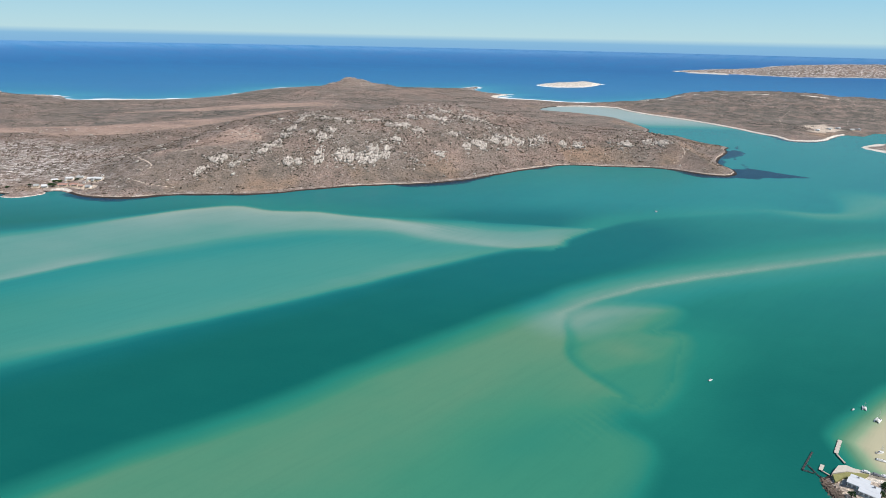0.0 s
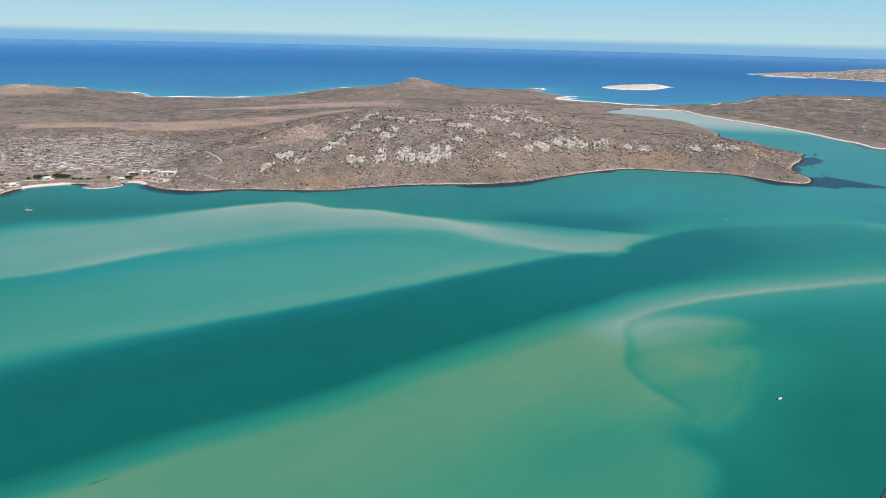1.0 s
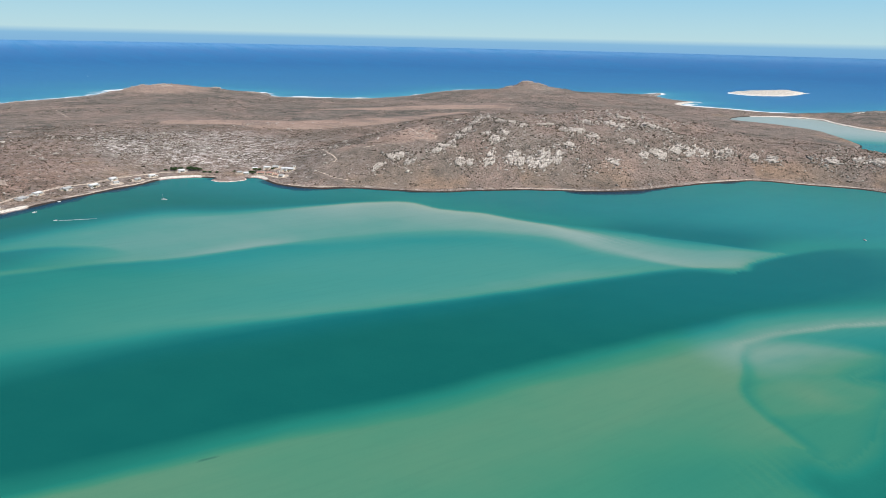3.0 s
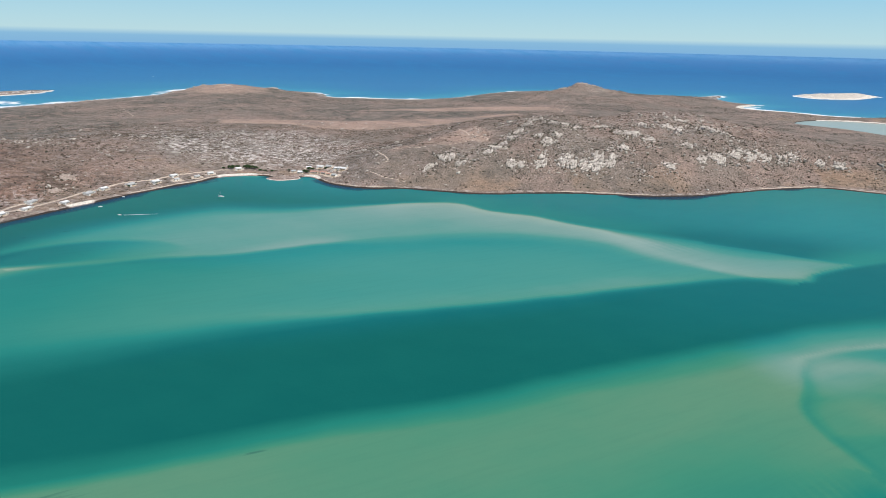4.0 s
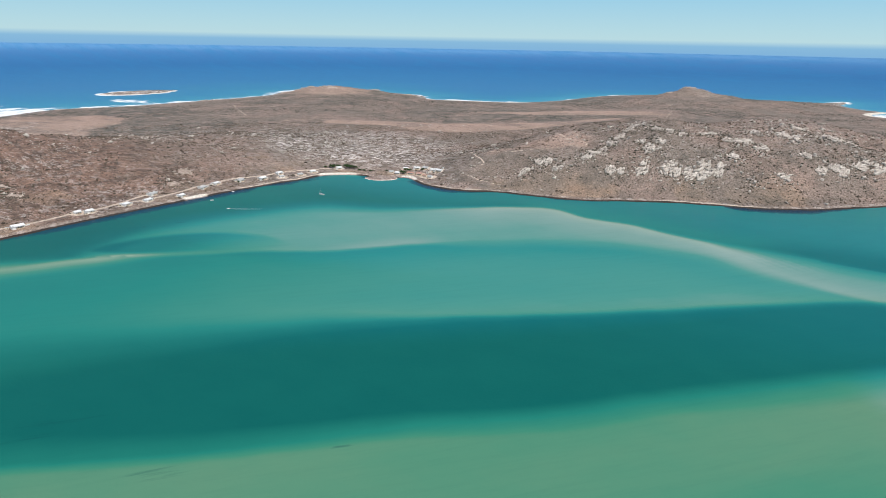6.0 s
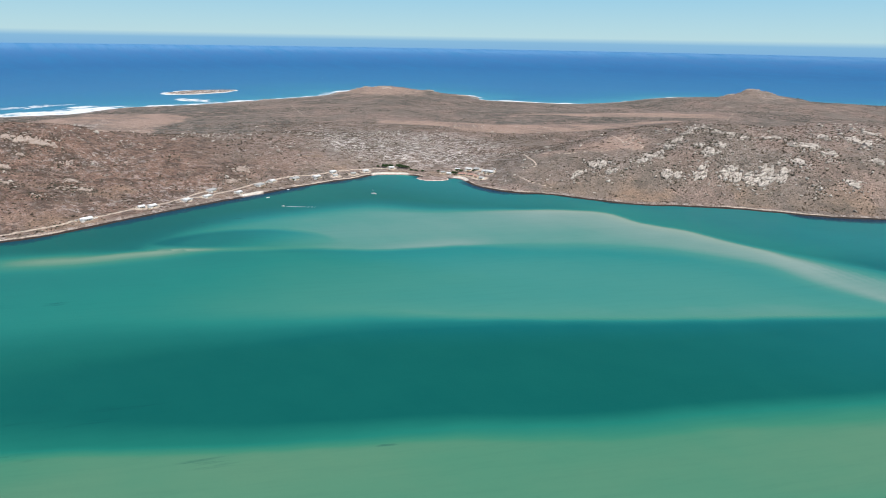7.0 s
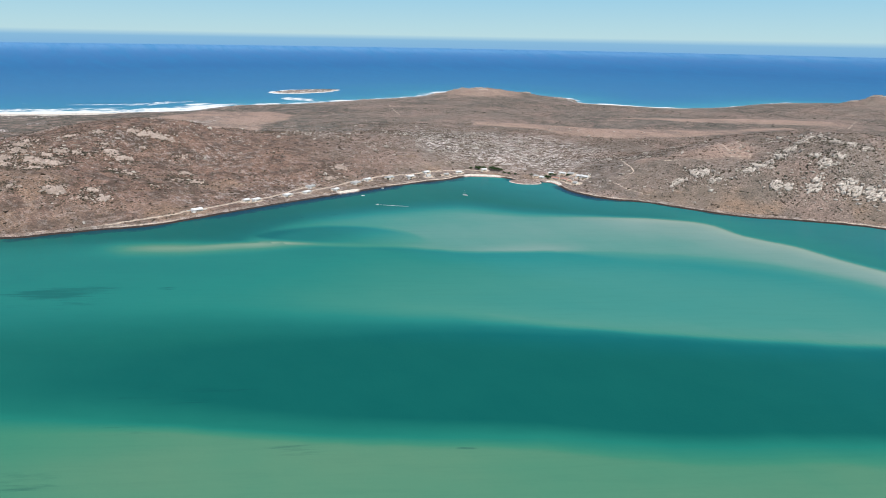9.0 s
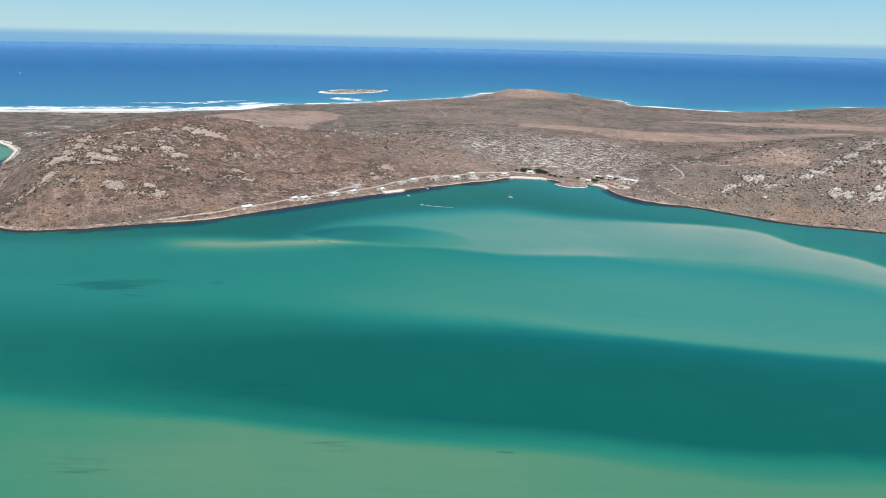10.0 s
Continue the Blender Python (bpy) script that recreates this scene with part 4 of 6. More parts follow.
water = build_water()
ground = build_land()
build_shore(INLET_SOUTH[6:] + LAGOON_SHORE_NORTH + LAGOON_SHORE_SOUTH, 0.0, "dark weedy rocks and a thin sand berm along the lagoon")
build_shore(INLET_NORTH[3:], 1.0, "narrow white sand beach along the inlet")
build_island("island", OUTER_ISLAND, 15, 9, "low pale rocky island out at sea", 0.5, 0.55)
build_island("island", SURF_ISLAND, 6, 7, "flat rocky islet ringed with white surf", 0.6, 0.22, 0.2, 1.0)
build_island("island", SAND_ISLET, 5, 8, "low sandy islet off the lagoon shore", 0.4, 0.2)
build_island("reed_bank", REED_BANK, 1.0, 2, "low reedy mud bank in the bay by the village", 0.5, 0.0, 0.12)
build_island("headland", NORTH_HEAD, 29, 45, "long low brown headland across the sea", 0.6, 0.26, 0.05, 0.75)
build_island("island", HEAD_ROCKS, 8, 16, "string of surf-washed rocks off a headland", 0.5, 0.6)


def build_town_ground():
    x, y = np.meshgrid(np.arange(200, 905, 2.5), np.arange(-600, 430, 2.5))
    d = area_distance(x, y, TOWN_SHORE)
    z = np.where(d > 0, np.minimum(0.3 + d * 0.22, 3.2) + 0.25 * fbm(x, y, 9, 3, 91), np.maximum(d * 0.3, -2))
    zero = np.zeros_like(x)
    rocky = smooth(246, 231, x) * smooth(14, 3, d)
    layers = {"field": zero, "lime": rocky * 0.8, "sand": smooth(2, 8, d) * 0.7, "wet": smooth(3, 0.5, d) * rocky, "beach": smooth(14, 3, d) * (1 - rocky), "bushy": zero + 0.2 * smooth(20, 60, d), "warm": zero}
    me = grid_mesh("town_ground", x, y, z, z > -1.0, layers, SCRUB)
    return tagged(new("town_ground", me), "sandy built-up shore with rock armour at the point", "ground", kind="structure")


build_town_ground()

# ---------------------------------------------------------------- builders for things
def part(name, bm, mat, parent, label="", smooth_faces=False):
    me = bpy.data.meshes.new(name)
    bm.to_mesh(me)
    bm.free()
    me.materials.append(mat)
    if smooth_faces:
        me.polygons.foreach_set("use_smooth", np.ones(len(me.polygons), bool))
    ob = new(name, me)
    ob.parent = parent
    if label:
        ob["label"] = label
    return ob


def thing(name, x, y, z, turn, label, category, group=""):
    ob = new(name)
    ob.empty_display_size = 0.5
    ob.matrix_basis = pose(x, y, z, 0, 0, turn)
    return tagged(ob, label, category, group)


def box(bm, size, at, turn=0.0, bevel=0.0):
    m = pose(*at, 0, 0, turn) @ Matrix.Diagonal((*size, 1))
    made = bmesh.ops.create_cube(bm, size=1.0, matrix=m)
    if bevel:
        edges = list({e for v in made["verts"] for e in v.link_edges})
        bmesh.ops.bevel(bm, geom=edges, offset=bevel, segments=1, affect="EDGES")
    return bm


def boxed(size, at, turn=0.0, bevel=0.0):
    return box(bmesh.new(), size, at, turn, bevel)


def rod(bm, a, b, r1, r2=None, segs=6):
    a, b = Vector(a), Vector(b)
    d = b - a
    m = Matrix.Translation((a + b) / 2) @ d.to_track_quat("Z", "Y").to_matrix().to_4x4()
    bmesh.ops.create_cone(bm, cap_ends=True, segments=segs, radius1=r1, radius2=r1 if r2 is None else r2, depth=d.length, matrix=m)
    return bm


def hull(rng, count, squash=(1, 1, 1), power=0.5):
    """An angular lump: the hull of points thrown on a rounded block."""
    bm = bmesh.new()
    for _ in range(count):
        v = Vector((rng.gauss(0, 1), rng.gauss(0, 1), rng.gauss(0, 1))).normalized()
        k = max(abs(v.x), abs(v.y), abs(v.z))
        v = v * (1 - power) + v / k * power
        bm.verts.new((v.x * squash[0] * rng.uniform(0.82, 1), v.y * squash[1] * rng.uniform(0.82, 1), v.z * squash[2] * rng.uniform(0.82, 1)))
    made = bmesh.ops.convex_hull(bm, input=bm.verts)
    spare = list({g for g in made["geom_interior"] + made["geom_unused"] if isinstance(g, bmesh.types.BMVert)})
    if spare:
        bmesh.ops.delete(bm, geom=spare, context="VERTS")
    bmesh.ops.triangulate(bm, faces=bm.faces)
    bmesh.ops.recalc_face_normals(bm, faces=bm.faces)
    return bm


def arrays_of(bm):
    bm.verts.index_update()
    co = np.array([v.co[:] for v in bm.verts])
    tri = np.array([[v.index for v in f.verts] for f in bm.faces])
    bm.free()
    return co, tri


def scattered(name, shapes, places, sizes, turns, which, mat):
    """One mesh of many small lumps. places: n x 3, sizes: n x 3."""
    cos, tris, base = [], [], 0
    for k, (co, tri) in enumerate(shapes):
        sel = np.nonzero(which == k)[0]
        if not len(sel):
            continue
        c, s = np.cos(turns[sel])[:, None], np.sin(turns[sel])[:, None]
        px = co[None, :, 0] * sizes[sel, 0:1]
        py = co[None, :, 1] * sizes[sel, 1:2]
        pz = co[None, :, 2] * sizes[sel, 2:3]
        pts = np.stack([px * c - py * s, px * s + py * c, pz], -1) + places[sel][:, None, :]
        cos.append(pts.reshape(-1, 3))
        tris.append((tri[None] + (np.arange(len(sel)) * len(co))[:, None, None] + base).reshape(-1, 3))
        base += len(sel) * len(co)
    co, tri = np.concatenate(cos), np.concatenate(tris)
    me = bpy.data.meshes.new(name)
    me.vertices.add(len(co))
    me.vertices.foreach_set("co", co.astype(np.float32).reshape(-1))
    me.loops.add(tri.size)
    me.loops.foreach_set("vertex_index", tri.astype(np.int32).reshape(-1))
    me.polygons.add(len(tri))
    me.polygons.foreach_set("loop_start", np.arange(0, tri.size, 3, dtype=np.int32))
    me.update(calc_edges=True)
    me.materials.append(mat)
    return new(name, me)


def ground_at(x, y):
    x, y = np.atleast_1d(np.asarray(x, float)), np.atleast_1d(np.asarray(y, float))
    return land_height(x, y, coast_distance(x, y))


# ---------------------------------------------------------------- granite outcrops on the hills
# x, y, half width, depth
OUTCROPS_CLIFF = [(-223, 1119, 16, 23), (-181, 1135, 18, 26), (-150, 1140, 13, 21), (-130, 1156, 16, 32), (-108, 1170, 8, 27), (-224, 1162, 13, 21), (-245, 1184, 8, 16), (-210, 1246, 9, 17), (-189, 1251, 10, 16), (-214, 1188, 8, 15), (-103, 1271, 10, 14), (-89, 1286, 17, 21), (-74, 1363, 12, 17), (-16, 1373, 25, 22), (-3, 1429, 16, 10), (46, 1402, 25, 23)]
OUTCROPS_SPUR = [(-320, 1096, 9, 19), (-311, 1119, 11, 19), (-304, 1146, 11, 19), (-295, 1171, 11, 17), (-289, 1195, 10, 16), (-283, 1229, 10, 16), (-272, 1252, 13, 14), (-252, 1260, 13, 14), (-231, 1242, 10, 14), (-159, 1294, 9, 14), (-143, 1295, 9, 14), (-407, 1032, 10, 10), (-387, 1055, 9, 10), (-375, 1063, 10, 12), (-351, 1054, 11, 8), (-272, 1088, 9, 14), (-255, 1098, 8, 12)]
OUTCROPS_EAST = [(45, 1266, 9, 25), (71, 1281, 17, 23), (98, 1311, 15, 17), (120, 1323, 22, 24), (149, 1338, 17, 22), (186, 1356, 16, 20), (206, 1369, 13, 18), (253, 1369, 10, 10), (285, 1369, 13, 13), (-95, 1212, 10, 11), (-48, 1242, 10, 11), (-13, 1203, 11, 15), (-54, 1166, 9, 11), (77, 1409, 11, 13), (392, 1365, 23, 15), (441, 1369, 20, 18), (466, 1361, 13, 16), (13, 1294, 12, 16), (-55, 1271, 12, 16), (-90, 1209, 11, 11)]
OUTCROPS_SOUTH = [(-1216, 320, 14, 13), (-1173, 300, 13, 12), (-1145, 279, 13, 12), (-1117, 261, 15, 14), (-1233, 335, 9, 8), (-1104, 243, 9, 8), (-1136, 309, 15, 14), (-1113, 319, 20, 19), (-1098, 333, 12, 11), (-1085, 297, 11, 10), (-1153, 359, 13, 12), (-1142, 374, 11, 10), (-1137, 426, 12, 11), (-1115, 424, 14, 13), (-1112, 443, 10, 9), (-1223, 505, 13, 12), (-1199, 516, 14, 13), (-1182, 531, 14, 13), (-1172, 549, 8, 7), (-1236, 447, 9, 8), (-1236, 401, 12, 11), (-1168, 428, 6, 5), (-1101, 530, 11, 10), (-1146, 334, 8, 7)]
OUTCROPS_BENCH = [(-1053, 224, 11, 8), (-1048, 184, 9, 7), (-1047, 199, 8, 6), (-979, 292, 12, 9), (-991, 285, 7, 5), (-953, 317, 6, 4), (-945, 339, 10, 8), (-969, 333, 9, 7), (-1033, 413, 8, 6), (-1008, 482, 10, 8), (-991, 495, 12, 9), (-1007, 245, 7, 5), (-973, 429, 6, 4), (-1054, 398, 6, 4), (-1155, 490, 6, 4), (-1131, 231, 8, 6), (-1035, 505, 8, 6), (-878, 686, 11, 10), (-910, 733, 11, 13)]

def block(r):
    """A jointed block of rock: a box with its corners pushed about and its edges worn off."""
    bm = bmesh.new()
    bmesh.ops.create_cube(bm, size=2.0)
    bmesh.ops.bevel(bm, geom=bm.edges[:], offset=0.3, segments=1, affect="EDGES")
    push = [Vector((r.uniform(-0.22, 0.22), r.uniform(-0.22, 0.22), r.uniform(-0.3, 0.3))) for _ in range(8)]
    for v in bm.verts:
        k = (v.co.x > 0) + 2 * (v.co.y > 0) + 4 * (v.co.z > 0)
        v.co += push[k] + Vector((r.uniform(-1, 1), r.uniform(-1, 1), r.uniform(-1, 1))) * 0.07
    bmesh.ops.triangulate(bm, faces=bm.faces)
    bmesh.ops.recalc_face_normals(bm, faces=bm.faces)
    return bm


rng = random.Random(5)
FIN_SHAPES, SLAB_SHAPES = [], []
for stone in (GRANITE, ROCK):
    for k in range(7):
        for squash, power, shapes in (((1.0, 1.0, 1.0), 0.85, FIN_SHAPES), ((1.0, 0.85, 0.8), 0.6, SLAB_SHAPES)):
            me = bpy.data.meshes.new("boulder")
            b = block(rng) if shapes is FIN_SHAPES else hull(rng, 24, squash, power)
            b.to_mesh(me)
            b.free()
            me.materials.append(stone)
            shapes.append(me)


def crag(x, y, half, depth, far, toward):
    """The bedrock of an outcrop: broad jointed slabs, worn low, with gaps where scrub grows."""
    seed = rng.randint(1, 90000)
    step = 1.7 if far else 0.85
    wide, long = 4.2, 3.2
    depth = depth * 0.8
    u, v = np.meshgrid(np.arange(-half * 1.2, half * 1.2 + step, step), np.arange(-depth * 1.1, depth * 1.1 + step, step))
    c, s = math.cos(toward), math.sin(toward)
    px, py = x + u * c - v * s, y + u * s + v * c
    ground_z = ground_at(px.reshape(-1), py.reshape(-1)).reshape(u.shape)
    lean = rng.uniform(0.1, 0.4)
    p = (u + lean * v + 1.5 * fbm(u, v, 9, 3, seed)) / wide
    q = (v + 1.5 * fbm(u, v, 9, 3, seed + 9)) / long
    ip, iq = np.floor(p).astype(np.int64), np.floor(q).astype(np.int64)
    first, second = np.full(u.shape, 9.0), np.full(u.shape, 9.0)
    height, mid_u, mid_v, kept = (np.zeros(u.shape) for _ in range(4))
    for dp in (-1, 0, 1):
        for dq in (-1, 0, 1):
            a, b = ip + dp, iq + dq
            cp, cq = a + 0.15 + 0.7 * lattice(a, b, seed + 20), b + 0.15 + 0.7 * lattice(a, b, seed + 21)
            dist = np.hypot(p - cp, q - cq)
            near = dist < first
            second = np.where(near, first, np.minimum(second, dist))
            first = np.where(near, dist, first)
            cv = cq * long
            cu = cp * wide - lean * cv
            whole = (cu / half) ** 2 + (cv / depth) ** 2 + 1.3 * fbm(cu, cv, 13, 2, seed + 30) + 0.9 * (lattice(a, b, seed + 22) - 0.5)
            height = np.where(near, (0.3 + 0.7 * lattice(a, b, seed + 23)) * np.clip(1.5 - whole, 0.35, 1.1), height)
            mid_v = np.where(near, cv, mid_v)
            mid_u = np.where(near, cu, mid_u)
            kept = np.where(near, whole < 0.42, kept)
    low, high = ground_at([x + 8 * s, x - 8 * s], [y - 8 * c, y + 8 * c])
    slope = (high - low) / 16
    tall = 2.2 + 0.14 * half
    joint = smooth(0.0, 0.22, second - first)
    rise = height * tall - (v - mid_v) * slope * 0.35 + (u - mid_u) * 0.12
    rise = rise * (0.15 + 0.85 * joint) + 0.35 * fbm(u, v, 4.0, 2, seed + 40)
    z0 = float(ground_at(x, y)[0])
    z = np.where(kept > 0, ground_z + np.maximum(rise, 0.1), ground_z - 1.2) - z0
    if not (kept > 0).any():
        return None
    return grid_mesh("crag", px - x, py - y, z, kept > 0, {}, ROCK)


def outcrop(x, y, half, depth, upright, label, group, far=False):
    """A crag with boulders and rubble about it."""
    z = float(ground_at(x, y)[0])
    base = thing("granite_outcrop", x, y, z, 0, label, "rock outcrop", group)
    toward = math.atan2(-x, y)  # u runs along the slope, v up it, away from the lagoon
    c, s = math.cos(toward), math.sin(toward)
    reach = 8.0
    low, high = ground_at([x + reach * s, x - reach * s], [y - reach * c, y + reach * c])
    pitch = math.degrees(math.atan2(high - low, 2 * reach))
    if not upright:
        me = crag(x, y, half, depth, far, toward)
        if me:
            me.polygons.foreach_set("use_smooth", np.zeros(len(me.polygons), bool))
            body = new("crag", me)
            body.parent = base
    made = []  # u, v, size, lean, shapes, turn
    seed = rng.randint(1, 90000)
    skew, scale = rng.gauss(-22, 8), rng.uniform(0.8, 1.15) * (0.85 + half / 70)
    deep = depth * (0.62 if upright else 0.75)
    v = -deep
    while v < deep:
        u = -half + rng.uniform(0, 3)
        long = (rng.uniform(2.0, 4.6) if upright else rng.uniform(1.4, 3.0)) * scale
        while u < half:
            wide = (rng.uniform(0.8, 2.1) if upright else rng.uniform(1.2, 3.4)) * scale
            patch = (u / half) ** 2 + (v / deep) ** 2 + 1.2 * float(fbm(np.array(u), np.array(v), 14, 2, seed))
            if patch + rng.gauss(0, 0.22) < (0.5 if upright else 0.1):
                tall = rng.uniform(0.9, 3.2) * scale * (1.0 if upright else 0.8)
                made.append((u + v * 0.25 + rng.gauss(0, 0.4), v + rng.gauss(0, 0.8), (wide, long * rng.uniform(0.75, 1.2), tall), (pitch * 0.7 + rng.gauss(0, 7), rng.gauss(4, 7)), FIN_SHAPES if rng.random() < 0.75 else SLAB_SHAPES, skew + rng.gauss(0, 9 if upright else 30)))
            u += 2 * wide * rng.uniform(0.55, 0.85)
        v += 2 * long * rng.uniform(0.5, 0.75)
    for _ in range(int(half * 0.8 + depth * 0.4) + 5):
        k = (0.6 + min(2.0, rng.expovariate(1.7))) * (1.8 if far else 1.0)
        made.append((rng.gauss(0, 0.85) * half, rng.gauss(-0.05, 0.6) * depth, (k * rng.uniform(0.8, 1.4), k * rng.uniform(0.8, 1.5), k * rng.uniform(0.7, 1.2)), (rng.gauss(0, 12), rng.gauss(0, 12)), FIN_SHAPES if upright and rng.random() < 0.5 else SLAB_SHAPES, rng.uniform(0, 360)))
    px = np.array([x + m[0] * c - m[1] * s for m in made])
    py = np.array([y + m[0] * s + m[1] * c for m in made])
    hz = ground_at(px, py)
    for (u, v, size, lean, shapes, turn), bx, by, bz in zip(made, px, py, hz):
        ob = new("boulder", rng.choice(shapes[:7] if upright else shapes[7:]))
        ob.parent = base
        ob.matrix_basis = pose(bx - x, by - y, bz - z + 0.15 * size[2], 0, 0, math.degrees(toward)) @ pose(0, 0, 0, lean[0], lean[1], turn) @ Matrix.Diagonal((*size, 1))


for group_list, upright, label, group in (
        (OUTCROPS_CLIFF, 1, "pale granite slabs standing on a scrub hillside", "outcrops on the rocky hill"),
        (OUTCROPS_SPUR, 1, "line of pale granite boulders on a hill spur", "outcrops on the rocky hill"),
        (OUTCROPS_EAST, 1, "weathered grey granite boulders on a brown slope", "outcrops on the rocky hill"),
        (OUTCROPS_SOUTH, 0, "broad pale granite slabs on a scrub-covered hilltop", "outcrops on the south hill"),
        (OUTCROPS_BENCH, 0, "low grey rock ledges among dry scrub", "outcrops on the south hill")):
    for x, y, half, depth in group_list:
        outcrop(x, y, half, depth, upright, label, group)


# ---------------------------------------------------------------- loose stones and scrub
def make_leafy(name, dark, light):
    m, nt, bsdf = material(name)
    isle = node(nt, "ShaderNodeNewGeometry").outputs["Random Per Island"]
    v = noise_of(nt, coords(nt), 1.3, 4, 0.7)
    f = math_node(nt, "ADD", math_node(nt, "MULTIPLY", isle, 0.6), math_node(nt, "MULTIPLY", v, 0.4))
    nt.links.new(ramp(nt, f, [(0.15, dark), (0.85, light)]), bsdf.inputs["Base Color"])
    bsdf.inputs["Roughness"].default_value = 0.95
    bsdf.inputs["Specular IOR Level"].default_value = 0.1
    return m


# paler and greyer than the near bushes: distance haze put into the colour
FAR_BUSH = make_leafy("far_bush", (0.068, 0.068, 0.058), (0.235, 0.212, 0.180))
DARK_BUSH = make_leafy("dark_bush", (0.030, 0.033, 0.024), (0.115, 0.104, 0.076))
BUSH = make_leafy("dry_bush", (0.045, 0.037, 0.028), (0.205, 0.155, 0.116))
LEAF = make_leafy("tree_leaves", (0.012, 0.026, 0.010), (0.045, 0.075, 0.028))
LIME = make_leafy("limestone", (0.30, 0.255, 0.215), (0.60, 0.55, 0.485))

nrng = np.random.RandomState(7)


def thrown(count, a0, a1, r0, r1):
    a = np.radians(nrng.uniform(a0, a1, count))
    r = np.sqrt(nrng.uniform(r0 * r0, r1 * r1, count))
    return -np.sin(a) * r, np.cos(a) * r


def on_land(x, y, margin):
    d = coast_distance(x, y)
    k = d > margin
    x, y, d = x[k], y[k], d[k]
    return x, y, land_height(x, y, d), d


def build_bushes():
    x, y = thrown(90000, -27, 86, 900, 1900)
    x, y, z, d = on_land(x, y, 9)
    chance = 0.35 + 0.65 * smooth(-0.35, 0.35, fbm(x, y, 60, 4, 101))
    for f in FIELDS[:4]:
        chance = chance * np.where(inside(x, y, f), 0.06, 1)
    for t in TRACKS[:4]:
        dist, _ = line_distance(x, y, t)
        chance = chance * smooth(2.0, 6.0, dist)
    k = nrng.uniform(0, 1, len(x)) < chance * 0.85
    x, y, z = x[k], y[k], z[k]
    n = len(x)
    size = nrng.gamma(2.6, 0.28, n) + 0.45
    shapes = [arrays_of(hull(random.Random(20 + i), 9, (1, 1, 0.75), 0.1)) for i in range(5)]
    s3 = np.stack([size * nrng.uniform(0.8, 1.4, n), size * nrng.uniform(0.8, 1.4, n), size * nrng.uniform(0.7, 1.1, n)], 1)
    ob = scattered("shrubs", shapes, np.stack([x, y, z + 0.25 * s3[:, 2]], 1), s3, nrng.uniform(0, 6.28, n), nrng.randint(0, 5, n), BUSH)
    tagged(ob, "low dry grey-green coastal shrubs covering the slopes", "shrubs", kind="stuff")


def build_stones():
    x, y = thrown(60000, -27, 86, 900, 1850)
    x, y, z, d = on_land(x, y, 14)
    hilly = smooth(14, 40, z)
    patchy = smooth(0.08, 0.40, fbm(x, y, 75, 4, 111))
    near_rock = np.zeros(len(x))
    for lst in (OUTCROPS_CLIFF, OUTCROPS_SPUR, OUTCROPS_EAST, OUTCROPS_SOUTH, OUTCROPS_BENCH):
        for ox, oy, half, depth in lst:
            near_rock = np.maximum(near_rock, smooth(2.6 * half + 8, half, np.hypot(x - ox, y - oy)))
    chance = np.clip(hilly * patchy * 0.55 + near_rock * 0.85 + 0.10 * patchy + 0.03, 0, 1) * (1 - 0.6 * smooth(-750, -900, x) * smooth(900, 600, y))
    k = nrng.uniform(0, 1, len(x)) < chance
    gx, gy, gz = x[k], y[k], z[k]
    n = len(gx)
    size = nrng.gamma(2.0, 0.62, n) + 0.45
    shapes = [arrays_of(hull(random.Random(40 + i), 9, (1, 0.8, 0.7), 0.5)) for i in range(5)]
    s3 = np.stack([size * nrng.uniform(0.8, 1.5, n), size * nrng.uniform(0.7, 1.2, n), size * nrng.uniform(0.5, 1.1, n)], 1)
    ob = scattered("loose_stones", shapes, np.stack([gx, gy, gz + 0.2 * s3[:, 2]], 1), s3, nrng.uniform(0, 6.28, n), nrng.randint(0, 5, n), LIME)
    tagged(ob, "loose pale granite stones strewn over the hillsides", "stones", kind="stuff")
    # limestone ledges above the village
    inl = area_distance(x, y, LIMESTONE) > -30
    k = inl & (nrng.uniform(0, 1, len(x)) < 0.9 * smooth(-0.15, 0.35, fbm(x * 1.0, y * 1.9, 60, 5, 112)))
    gx, gy, gz = x[k], y[k], z[k]
    n = len(gx)
    size = nrng.gamma(2.2, 0.5, n) + 0.5
    s3 = np.stack([size * nrng.uniform(1.0, 2.4, n), size * nrng.uniform(0.6, 1.1, n), size * nrng.uniform(0.25, 0.5, n)], 1)
    ob = scattered("limestone_ledges", shapes, np.stack([gx, gy, gz + 0.2 * s3[:, 2]], 1), s3, nrng.normal(0.6, 0.35, n), nrng.randint(0, 5, n), LIME)
    tagged(ob, "broken whitish limestone ledges on the slope behind the village", "stones", kind="stuff")


